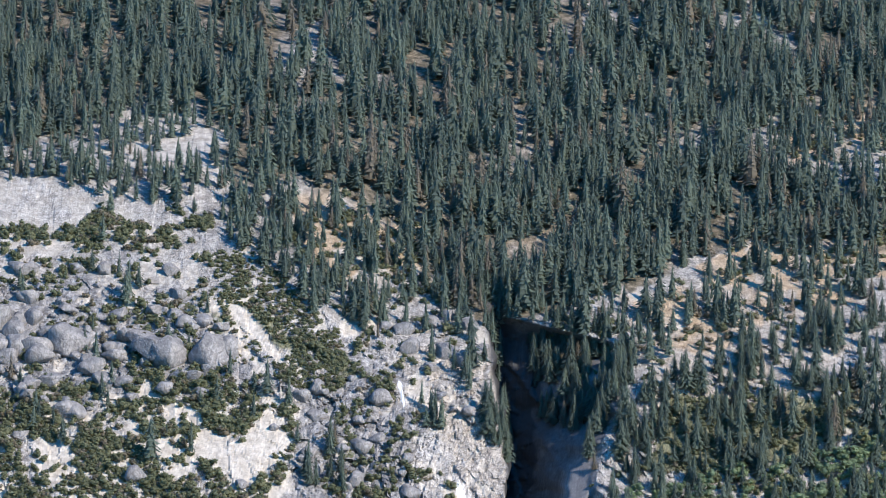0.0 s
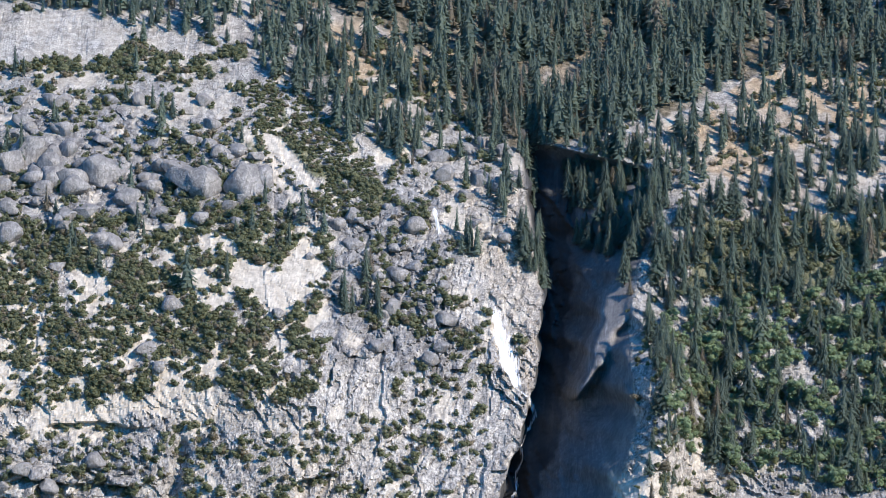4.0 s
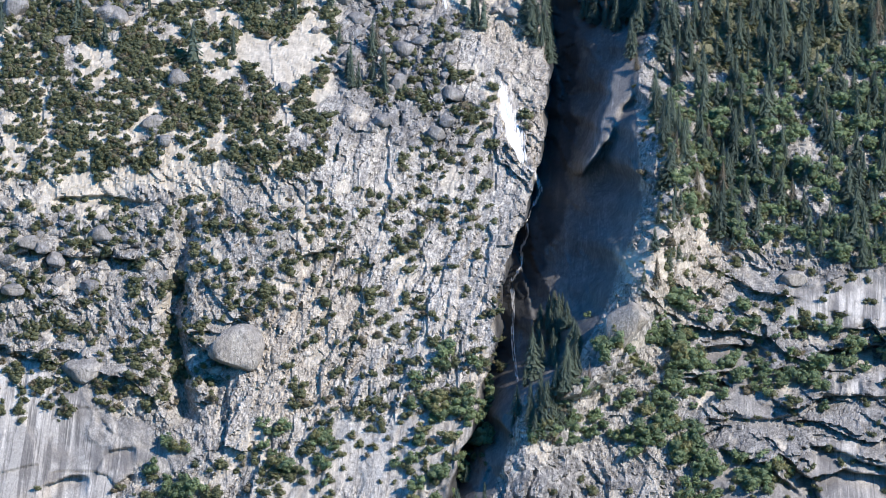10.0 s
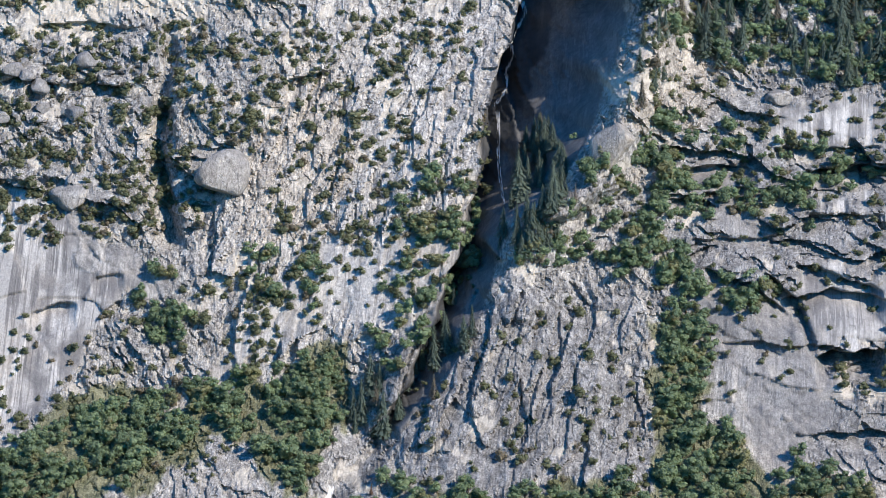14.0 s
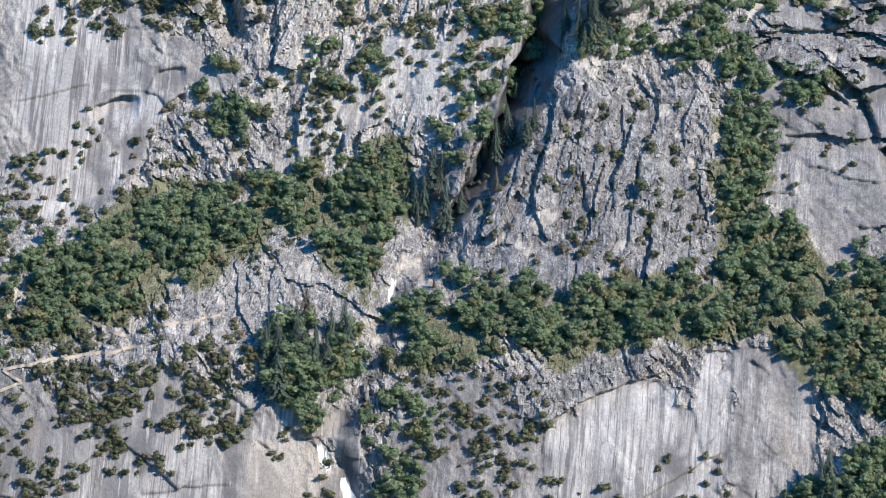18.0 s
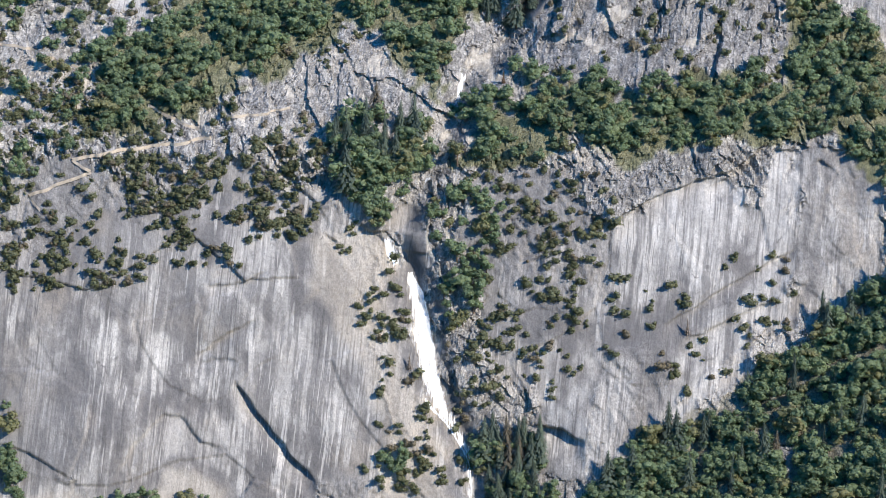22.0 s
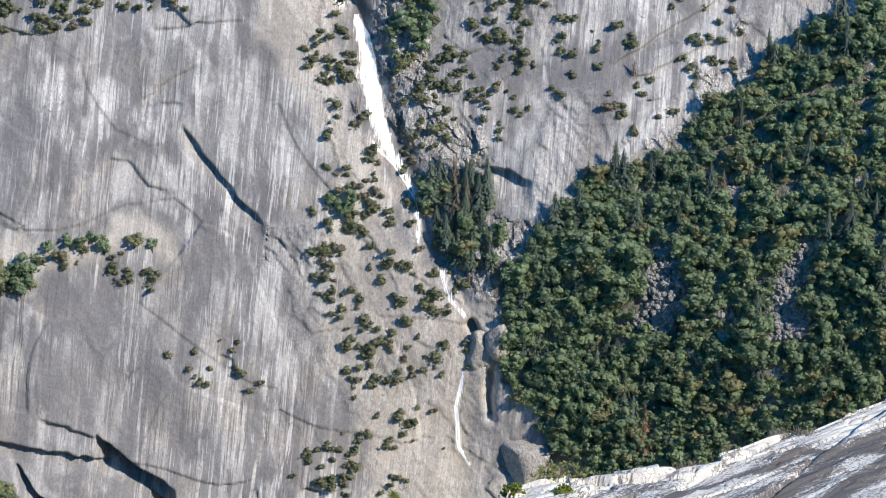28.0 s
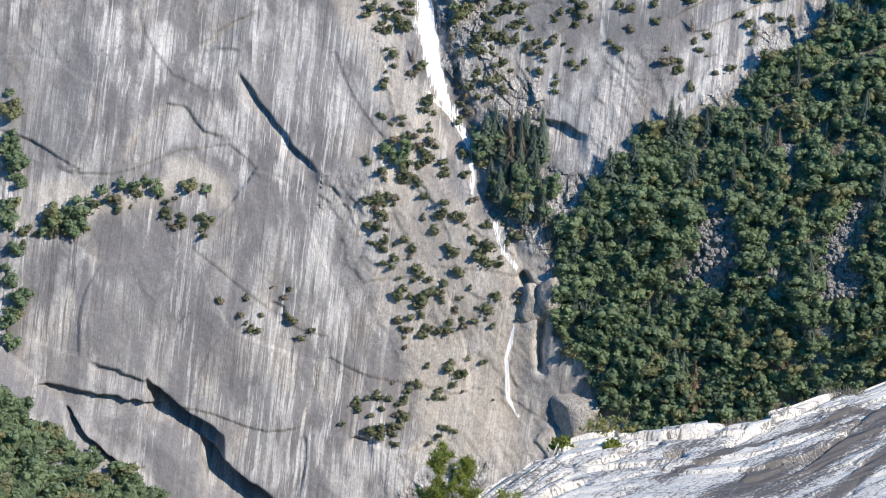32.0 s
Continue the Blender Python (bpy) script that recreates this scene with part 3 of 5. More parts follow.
DARK_SLAB = [
    [(-276, 225), (-266, 274), (-223, 305), (-179, 282), (-167, 227), (-177, 199), (-240, 209)],
    [(-318, 314), (-333, 365), (-312, 397), (-275, 397), (-278, 342)],
    [(63, 527), (147, 537), (125, 520), (63, 498)],
    [(66, 439), (99, 433), (84, 416), (48, 409), (48, 422)],
]
m_dark = fine_mask(DARK_SLAB, 12)
m_white = fine_mask(WHITE_SLAB + WHITE_LEDGE, 5) * np.clip(0.55 + 2.6 * fbm(gx - 0.1 * gz, gz * 0.14, 9, 221, 4), 0.05, 1)
m_pale = np.maximum(0.55 * mask(PALE, 3), m_white)
m_grey = np.maximum(m_grey * (1 - 0.8 * m_white), 0.9 * m_dark)
# shade of the whole gorge slot painted dark; wet band beside the lower falls
m_shade_wet = (gx > lip_now - 9) * (gx < rim_now) * (gz > 600) * (gz < 1060) * np.clip((gx - lip_now + 8) / 3, 0, 1) * np.clip((lip_now + 0.40 * (rim_now - lip_now) - gx) / 6 + 2 * fbm(gx, gz, 16, 47, 3), 0, 1)
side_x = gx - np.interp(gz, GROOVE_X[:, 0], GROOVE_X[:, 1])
m_shade_wet = np.maximum(m_shade_wet, 0.6 * np.clip(1 - np.abs(side_x - 9 - 14 * fbm(gx, gz, 20, 49, 3)) / 6, 0, 1) * (gz < 600) * (gz > 330))
# painted shade over the rest of the gorge, weaker towards the rim
m_shade_wet = np.maximum(1.2 * m_shade_wet, in_gorge * np.clip(0.95 - 0.9 * gorge_d + 0.5 * fbm(gx, gz, 30, 48, 3), 0.5, 1))
m_smooth = np.maximum(m_smooth, np.maximum(np.interp(gz, (430, 480), (0.88, 0.6)) * m_semi, in_gorge * 0.6))
WORN = [
    [(-128, 324), (-78, 359), (-56, 373), (-30, 354), (-4, 280), (-2, 182), (-111, 110), (-127, 248)],
    [(12, 401), (63, 429), (99, 433), (117, 397), (91, 370), (48, 336), (5, 340)],
    [(186, 534), (233, 530), (231, 452), (185, 427), (171, 473)],
    [(-200, 501), (-105, 505), (-75, 457), (-97, 439), (-199, 446)],
    [(-338, 446), (-199, 453), (-192, 439), (-338, 412)],
]
m_smooth = np.maximum(m_smooth, np.maximum(0.9 * m_white, 0.78 * fine_mask(WORN, 6)))
m_sand = np.maximum(mask(SAND) * np.clip(0.85 + 3.0 * fbm(gx, gz, 22, 41, 3), 0, 1), fine_mask(OPEN_SAND) * np.where(gz > 1075, 0.75 * np.clip(0.35 + 4.0 * fbm(gx, gz, 9, 46, 4), 0, 1), 1))
m_soil, m_herb = m_soil * (1 - m_sand), m_herb * (1 - m_sand)
m_sand = np.maximum(m_sand, np.clip((fbm(gx, gz, 22, 43, 4) - 0.20) * 9, 0, 0.85) * (gz > 800) * (1 - m_litter) * (gx < 60) * (1 - 0.8 * m_joint) * (1 - 0.8 * m_block))
m_sand = np.maximum(m_sand, np.clip((fbm(gx, gz, 16, 45, 4) - 0.33) * 9, 0, 0.7) * (gz > 530) * (gz < 1100) * (1 - m_litter) * (1 - m_smooth))
m_sand = np.where(gz > 1070, 0.5 * m_sand, m_sand)
calm = (1 - 0.93 * m_smooth) * (1 - 0.85 * np.maximum(m_soil, m_litter)) * (1 - 0.5 * m_sand)
calm *= np.interp(gz, (560, 600, 640, 880, 1000, 1080), (1, 0.7, 1, 1, 0.9, 0.35))
plain_m = (1 - m_joint) * (1 - m_block) * (1 - m_ledgy)
big_b, edge_b = facets(gx + 0.25 * gz, gz, 24, 36, 11)
mid_b, edge_m = facets(gx + 0.3 * gz, gz, 8, 14, 23)
fine_b, edge_f = facets(gx, gz, 3.6, 4.6, 37, 0.6)
d1, _ = facets(gx + 0.55 * gz, gz, 6.0, 17, 101, 0.9)
d2, _ = facets(gx + 0.4 * gz, gz, 3.0, 7, 103, 0.8)
relief = plain_m * (2.2 * d1 + 1.1 * d2) * (0.5 + 1.6 * np.clip(fbm(gx, gz, 40, 79, 3) + 0.25, 0, 1))
relief += plain_m * (5.0 * big_b + 3.0 * mid_b * (0.4 + 2.4 * np.clip(fbm(gx, gz, 50, 77, 2) + 0.2, 0, 1)))
j1, e1 = facets(gx - 0.35 * gz, gz, 5.0, 24, 61, 0.9)
j2, e2 = facets(gx - 0.30 * gz, gz, 13, 60, 63, 0.5)
relief += m_joint * (3.6 * j1 * np.clip(0.55 + 1.6 * fbm(gx, gz, 30, 59, 3), 0.1, 1.3) + (5.0 + 3.5 * (gz < 700)) * j2 - 0.6 * np.exp(-(e1 / 0.1) ** 2))
b1, f1 = facets(gx, gz, 17, 13, 65, 0.5)
b2, f2 = facets(gx, gz, 7, 6, 67, 0.5)
relief += m_block * (6.0 * b1 + 5.0 * np.sqrt(np.clip(f1 * 1.6, 0, 1)) + 2.0 * b2 + 2.0 * np.sqrt(np.clip(f2 * 1.6, 0, 1)) - 4)
l1, h1 = facets(gx, gz + 0.12 * gx, 66, 22, 81, 1.3)
l2, h2 = facets(gx, gz + 0.2 * gx, 22, 9, 83, 1.2)
relief += m_ledgy * (9.0 * l1 + 3.4 * l2)
relief = calm * (relief + np.interp(gz, (500, 640, 700), (0.7, 0.9, 1.4)) * fine_b * (1 - 0.4 * m_smooth))
s1, q1 = facets(gx + 0.2 * gz, gz, 70, 52, 85, 0.12)
relief += m_smooth * (2.6 * s1 - 0.5 * np.exp(-(q1 / 0.012) ** 2))
relief += 8 * fbm(gx, gz, 90, 51, 3) + 1.3 * fbm(gx, gz, 14, 57, 3) * (0.15 + calm)
relief += m_scree * 2.6 * facets(gx, gz, 3.0, 3.0, 71)[0]
# the buttress that stands out between the benches
bx = np.exp(-(((wob_x - BUTTRESS[0]) / BUTTRESS[2]) ** 4) - ((wob_z - BUTTRESS[1]) / BUTTRESS[3]) ** 4)
relief += 16 * bx
# the eastern rim stands out and shades the gorge
NOTCH = (1002, 914)
shade = 30 * (1 - np.exp(-((gz - sum(NOTCH) / 2) / (abs(NOTCH[0] - NOTCH[1]) / 2)) ** 4)) + 9 * fbm(gz, 0 * gz, 26, 53, 3)
shade += np.interp(gz, (700, 760, 890, 912), (0, 24, 24, 0))
relief += shade * np.exp(-((gx - rim_now - 18) / 22) ** 2) * np.interp(gz, (640, 740, 980, 1050), (0, 1, 1, 0))
relief += in_gorge * np.clip(1.3 - 1.6 * gorge_d, 0.12, 1) * (7 * facets(gx + 0.5 * gz, gz, 16, 60, 141, 0.5)[0] + 2.5 * facets(gx, gz, 7, 12, 143, 0.7)[0])
for line, back, down in LEDGES:
    back *= 1.25 if line[0][1] < 560 else 2.0
    order = sorted(line)
    top = np.interp(gx, [p[0] for p in order], [p[1] for p in order]) + 2.2 * fbm(gx, gz, 9, 131, 3)
    fade = np.clip(np.minimum(gx - order[0][0], order[-1][0] - gx) / min(8, 0.25 * (order[-1][0] - order[0][0])) + 0.15, 0, 1) * ((gx > order[0][0]) & (gx < order[-1][0]))
    below = top - gz
    relief -= back * np.clip((below + 1.0) / 2.0, 0, 1) * np.clip(1 - below / (down * 4), 0, 1) * fade
for line, deep, wide in CRACKS:
    d, _, _ = line_distance(line, gx + 3 * fbm(gx, gz, 9, 133, 3), gz)
    relief -= deep * np.exp(-(d / wide) ** 2)
gy = base_depth(gx, gz) - relief
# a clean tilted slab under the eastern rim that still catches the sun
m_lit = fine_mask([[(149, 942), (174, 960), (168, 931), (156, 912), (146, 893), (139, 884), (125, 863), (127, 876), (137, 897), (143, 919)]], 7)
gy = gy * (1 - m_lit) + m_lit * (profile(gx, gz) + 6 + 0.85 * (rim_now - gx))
# sunlight also painted on the slab: no gorge shade colour, less grey, slightly paler
m_shade_wet, m_grey = m_shade_wet * (1 - m_lit), m_grey * (1 - 0.3 * m_lit)
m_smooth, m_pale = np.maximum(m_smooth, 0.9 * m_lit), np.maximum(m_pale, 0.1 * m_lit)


def ground_at(x, z):
    """Depth of the finished ground at (x, z)."""
    u = np.clip((np.asarray(x) / half_width(np.asarray(z)) + 1) / 2 * (NU - 1), 0, NU - 1.001)
    v = np.clip(np.interp(z, ROWS, np.arange(NZ)), 0, NZ - 1.001)
    i, k = u.astype(int), v.astype(int)
    a, b = u - i, v - k
    return (gy[k, i] * (1 - a) + gy[k, i + 1] * a) * (1 - b) + (gy[k + 1, i] * (1 - a) + gy[k + 1, i + 1] * a) * b


def mesh_of(name, verts, tris, material, shade=False, **fields):
    me = bpy.data.meshes.new(name)
    n, k = tris.shape
    me.vertices.add(len(verts))
    me.vertices.foreach_set("co", np.ascontiguousarray(verts, np.float32).ravel())
    me.loops.add(n * k)
    me.loops.foreach_set("vertex_index", np.ascontiguousarray(tris, np.int32).ravel())
    me.polygons.add(n)
    me.polygons.foreach_set("loop_start", np.arange(0, n * k, k, dtype=np.int32))
    me.polygons.foreach_set("use_smooth", np.full(n, shade))
    for key, v in fields.items():
        me.attributes.new(key, "FLOAT", "POINT").data.foreach_set("value", np.ascontiguousarray(v, np.float32).ravel())
    me.update(calc_edges=True)
    me.materials.append(material)
    return me


idx = np.arange(NZ * NU).reshape(NZ, NU)
quads = np.stack([idx[:-1, :-1], idx[:-1, 1:], idx[1:, 1:], idx[1:, :-1]], -1).reshape(-1, 4)
gverts = np.stack([gx, gy, gz], -1).reshape(-1, 3)
m_talus = m_litter * (gx > 30) * (gz < 560)
m_litter, m_herb = m_litter * (1 - 0.6 * (m_talus > 0)), np.maximum(m_herb, 0.6 * m_talus)
fields = dict(slab=m_smooth, sand=m_sand, soil=m_soil, herb=m_herb * 0.8, litter=m_litter, warm=m_warm, grey=m_grey, shade_wet=m_shade_wet, pale=np.clip(0.7 * m_joint * (1 - m_grey) + m_pale, 0, 1))
groove = np.interp(gz, np.concatenate([GROOVE_X[:, 0], LIP_X[:, 0][LIP_X[:, 0] > GROOVE_X[-1, 0]]]),
                   np.concatenate([GROOVE_X[:, 1], LIP_X[:, 1][LIP_X[:, 0] > GROOVE_X[-1, 0]]]))
east = gx > groove
part_of = np.where(gz > 1105, 0, np.where(m_talus > 0.3, 1, np.where(east, np.where(gz < 575, 2, 3), np.where(gz < 545, 4, np.where(gz < 860, 5, 6)))))
LAND = (("plateau", "gentle upper slopes of brown forest soil and pale granite", "forest floor"),
        ("talus_slope", "steep wooded talus of brown litter and grey stones", "slope"),
        ("granite_wall_east", "grey granite wall with a pale streaked arch", "cliff"),
        ("cliff_east", "broken grey granite cliff with ledges and overhangs", "cliff"),
        ("granite_wall_west", "tall smooth granite wall with dark and white water streaks", "cliff"),
        ("cliff_west", "jointed pale grey granite cliff above the brushy bench", "cliff"),
        ("dome_slope", "rounded pale granite dome with sand, boulders and brush", "slope"))
of_face = part_of[:-1, :-1].ravel()
for n, (name, label, category) in enumerate(LAND):
    q = quads[of_face == n]
    used, inv = np.unique(q, return_inverse=True)
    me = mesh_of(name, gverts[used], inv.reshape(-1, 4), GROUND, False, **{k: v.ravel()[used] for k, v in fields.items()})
    me.polygons.foreach_set("use_smooth", m_smooth[:-1, :-1].ravel()[of_face == n] > 0.5)
    tagged(new(name, me), label, category, kind="structure")

# the wider country round the sheet, coarse
cx, cy = np.meshgrid(np.linspace(-4600, 4600, 185), np.linspace(-2400, 4700, 143), indexing="ij")
back = np.interp(cy, (-2400, -300, 0, 60, 330, 700, 900, 1750, 2170, 2350, 2462, 2610, 2975, 3457, 4500, 4700),
                 (1500, 1180, 1098.3, 1060, 880, 420, 60, 30, 60, 500, 617, 894, 1149, 1342, 1700, 1750))
far_hills = 260 * fbm(cx, cy, 1400, 201, 4)
cz = back + far_hills * np.clip((np.abs(cx) - 500) / 900, 0, 1)
near_sheet = (np.abs(cx) < half_width(np.clip(cz, 0, 1600)) - 20) & (cy > 1750)
cz = np.where(near_sheet, cz - 170, cz)
ci = np.arange(cx.size).reshape(cx.shape)
cq = np.stack([ci[:-1, :-1], ci[1:, :-1], ci[1:, 1:], ci[:-1, 1:]], -1).reshape(-1, 4)
tagged(new("ground", mesh_of("ground", np.stack([cx, cy, cz], -1).reshape(-1, 3), cq, GROUND, True, herb=np.full(cx.size, 0.85))),
       "wide granite valley with wooded slopes on both sides", "ground", kind="structure")


# ---- plants ----
def conifer_shape(rng, whorls, arms, spread=0.17):
    """Unit-height conifer crown: short ragged sprays over a tapered core, in broken tiers."""
    v, f = [], []
    bare = rng.uniform(0.05, 0.16)
    lop = rng.uniform(0, 6.28)
    count = whorls * arms
    for k in range(count):
        g = (k + rng.uniform(0, 1)) / count
        h = bare + (0.985 - bare) * g ** 1.15
        ang = k * 2.4 + rng.uniform(-0.5, 0.5)
        q = (spread * (1 - h) ** 0.8 * (1 + 0.22 * math.cos(ang - lop)) + 0.010) * rng.uniform(0.66, 1.0) ** 1.5 * 1.5
        w, up = rng.uniform(0.22, 0.42) * min(1, 13 / whorls), rng.uniform(0.035, 0.075)
        n = len(v)
        v += [(0.45 * q * math.cos(ang), 0.45 * q * math.sin(ang), h + up), (q * math.cos(ang - w), q * math.sin(ang - w), h - 0.14 * q),
              (0.95 * q * math.cos(ang + w), 0.95 * q * math.sin(ang + w), h - 0.10 * q)]
        f.append((n, n + 1, n + 2))
    n = len(v)
    for r, h in ((0.55, bare), (0.52, bare + 0.2 * (1 - bare)), (0.29, bare + 0.55 * (1 - bare))):
        for a in range(7):
            q = spread * r * rng.uniform(0.8, 1.15)
            v.append((q * math.cos(a * 0.898), q * math.sin(a * 0.898), h + rng.uniform(-0.03, 0.03)))
    v.append((0, 0, 0.99))
    for t in (0, 7):
        for a in range(7):
            e = (a + 1) % 7
            f += [(n + t + a, n + t + e, n + t + 7 + e), (n + t + a, n + t + 7 + e, n + t + 7 + a)]
    f += [(n + 14 + a, n + 14 + (a + 1) % 7, n + 21) for a in range(7)]
    return np.array(v), np.array(f)


def ball(sub):
    bm = bmesh.new()
    bmesh.ops.create_icosphere(bm, subdivisions=sub, radius=1)
    v = np.array([p.co[:] for p in bm.verts])
    f = np.array([[p.index for p in q.verts] for q in bm.faces])
    bm.free()
    return v, f


BALL1, BALL2 = ball(1), ball(2)


def leafy_shape(rng, lumps, cards, tall=1.0, low=0.25, leaf=0.075):
    """Unit-wide leafy crown: leaf sprays round several uneven clumps, over a small dark core."""
    nr = np.random.RandomState(rng.randrange(9999))
    vs, fs, n, centres = [], [], 0, []
    for i in range(lumps):
        a, q = rng.uniform(0, 6.28), (0 if i == 0 else 0.36 * rng.uniform(0.15, 1.0) ** 0.6)
        c = np.array((q * math.cos(a), q * math.sin(a), tall * (low + (1 - low) * (0.35 if i == 0 else rng.uniform(0.15, 0.8)))))
        size = rng.uniform(0.6, 1.0) * 0.47 / lumps ** 0.34 * (1.25 if i == 0 else 1)
        centres.append((c, size))
        v = BALL1[0] * (1 + nr.uniform(-0.25, 0.15, (len(BALL1[0]), 1))) * size * np.array((0.80, 0.80, 0.70)) + c
        vs.append(v), fs.append(BALL1[1] + n)
        n += len(v)
    for i in range(cards):
        c, size = centres[nr.randint(lumps)]
        d = nr.normal(0, 1, 3) + np.array((0, 0, 0.35))
        d /= np.linalg.norm(d)
        p = c + d * size * nr.uniform(0.74, 1.16) * np.array((1, 1, 0.9))
        t = np.cross(d + nr.normal(0, 0.38, 3), nr.normal(0, 1, 3))
        t /= np.linalg.norm(t)
        o = np.cross(d + nr.normal(0, 0.38, 3), t)
        o /= np.linalg.norm(o)
        k = leaf * nr.uniform(0.7, 1.4)
        vs.append(np.array([p + k * t, p - 0.6 * k * t + k * o, p - 0.6 * k * t - k * o]))
        fs.append(np.array([[n, n + 1, n + 2]]))
        n += 3
    return np.concatenate(vs), np.concatenate(fs)


def tube(points, radii, sides=5):
    v, f = [], []
    for (x, y, z), r in zip(points, radii):
        v += [(x + r * math.cos(6.283 * a / sides), y + r * math.sin(6.283 * a / sides), z) for a in range(sides)]
    for k in range(len(points) - 1):
        for a in range(sides):
            b = (a + 1) % sides
            f += [(k * sides + a, k * sides + b, (k + 1) * sides + b), (k * sides + a, (k + 1) * sides + b, (k + 1) * sides + a)]
    return np.array(v), np.array(f)


rng = random.Random(7)
FIR_NEAR = [conifer_shape(rng, 26, 11, q) for q in (0.14, 0.16, 0.18, 0.20)]
FIR_FAR = [conifer_shape(rng, 11, 6, q) for q in (0.12, 0.14, 0.155, 0.17, 0.19)]
OAKS = [leafy_shape(rng, 8, 250, t, 0.2, 0.058) for t in (1.0, 1.15, 0.9, 1.3, 1.05)]
BRUSHES = [leafy_shape(rng, 3, 64, t, 0.0, 0.085) for t in (0.7, 0.85, 1.0, 0.6)]
FIR_TRUNK = tube([(0, 0, -0.06), (0, 0, 0.4), (0, 0, 0.95)], [0.018, 0.013, 0.003], 6)
OAK_TRUNK = tube([(0, 0, -0.12), (0.01, 0.02, 0.2), (0.03, 0.0, 0.6)], [0.05, 0.04, 0.015], 6)


def scatter(poly, count, seed, keep_off=(), rag=0.0):
    r = np.random.RandomState(seed)
    xs, zs = [p[0] for p in poly], [p[1] for p in poly]
    x, z = r.uniform(min(xs), max(xs), count * 12), r.uniform(min(zs), max(zs), count * 12)
    ok = inside(poly, x + rag * fbm(x, z, 30, 611, 3), z + rag * fbm(x, z, 30, 617, 3))
    for other in keep_off:
        ok &= ~inside(other, x, z)
    return x[ok][:count], z[ok][:count], r


def join(shapes, x, y, z, size, wide, seed):
    r = np.random.RandomState(seed)
    pick = r.randint(len(shapes), size=len(x))
    vs, fs, ts, n = [], [], [], 0
    for i, (v, f) in enumerate(shapes):
        m = np.where(pick == i)[0]
        if not len(m):
            continue
        a = r.uniform(0, 6.28, len(m))[:, None]
        s, w = size[m][:, None], wide[m][:, None]
        vx = (v[None, :, 0] * np.cos(a) - v[None, :, 1] * np.sin(a)) * w + x[m][:, None]
        vy = (v[None, :, 0] * np.sin(a) + v[None, :, 1] * np.cos(a)) * w + y[m][:, None]
        vz = v[None, :, 2] * s + z[m][:, None]
        vs.append(np.stack([vx, vy, vz], -1).reshape(-1, 3))
        fs.append((f[None] + (np.arange(len(m)) * len(v))[:, None, None]).reshape(-1, 3) + n)
        ts.append(np.repeat(r.uniform(0, 1, len(m)), len(v)))
        n += len(m) * len(v)
    return np.concatenate(vs), np.concatenate(fs), np.concatenate(ts)


def stand(name, shapes, material, zones, size, ratio, sink, label, category, seed, one="", one_label="", things=0, trunk=None, clump=0.0):
    """A wood or brush cover over some zones; the first few plants of each zone are things of their own."""
    X, ZZ, own = [], [], []
    for i, (poly, count, *rest) in enumerate(zones):
        x, z, r = scatter(poly, int(count * (1 + 2.5 * clump)), seed + i, BARE + (GAPS if name == "plateau_forest" else []), 30.0 if shapes is BRUSHES else 0.0)
        if clump:
            keep = (fbm(x, z, 14, seed, 2) + 0.16 * r.normal(size=len(x))) > clump - 0.62
            x, z = x[keep][:count], z[keep][:count]
        k = np.arange(len(x)) < (rest[0] if rest else 0)
        X.append(x), ZZ.append(z), own.append(k)
    x, z, own = np.concatenate(X), np.concatenate(ZZ), np.concatenate(own)
    r = np.random.RandomState(seed + 99)
    s = size * np.clip(r.lognormal(0, 0.28, len(x)), 0.45, 1.7)
    w = s * ratio * r.uniform(0.8, 1.2, len(x))
    y = ground_at(x, z)
    m = ~own
    v, f, t = join(shapes, x[m], y[m] - 0.2, (z - sink * s)[m], s[m], w[m], seed)
    soft = shapes is OAKS or shapes is BRUSHES
    ob = new(name, mesh_of(name, v, f, material, soft, tint=t))
    tagged(ob, label, category, kind="stuff")
    if own.any():
        crowns = [mesh_of("crown", v, f, material, soft) for v, f in shapes]
        stem = mesh_of("trunk", *trunk, BARK) if trunk else None
        for i in np.where(own)[0]:
            at = Matrix.Translation((x[i], y[i] - 0.2, z[i] - sink * s[i])) @ Matrix.Rotation(r.uniform(0, 6.28), 4, "Z") @ Matrix.Diagonal((w[i], w[i], s[i], 1))
            shape = crowns[r.randint(len(crowns))]
            if stem is None:
                thing = new(one, shape)
            else:
                thing = new(one)
                for part_name, data in (("trunk", stem), ("crown", shape)):
                    new(part_name, data).parent = thing
            thing.matrix_world = at
            tagged(thing, one_label, one.replace("_", " "), name.replace("_", " "))
    return ob


TRAILS = [[(-370, 587), (-336, 584), (-315, 580), (-281, 569)], [(-244, 553), (-223, 545), (-201, 537), (-230, 533), (-266, 529), (-291, 524), (-278, 516), (-299, 509), (-319, 501), (-311, 493)], [(-191, 548), (-166, 550), (-151, 553)]]
GAPS = [[(-45, 1150), (-13, 1146), (37, 1120), (58, 1084), (44, 1059), (10, 1075), (-26, 1105)], [(352, 1221), (464, 1239), (450, 1192), (350, 1170), (299, 1150)]]
BARE = SCREE + [[(x, z - h) for x, z in q] for q in SCREE for h in (5, 10)] + OPEN_SAND + [[(64, 940), (77, 940), (93, 877), (81, 874), (70, 909)], [(20, 1009), (35, 1007), (37, 981), (26, 981)], [(-75, 457), (-64, 458), (-45, 397), (-45, 367), (-56, 367), (-69, 414)]]
BARE += [[(a[0], a[1] + 1.5), (b[0], b[1] + 1.5), (b[0], b[1] - 6), (a[0], a[1] - 6)] for line in TRAILS for a, b in zip(line, line[1:])]
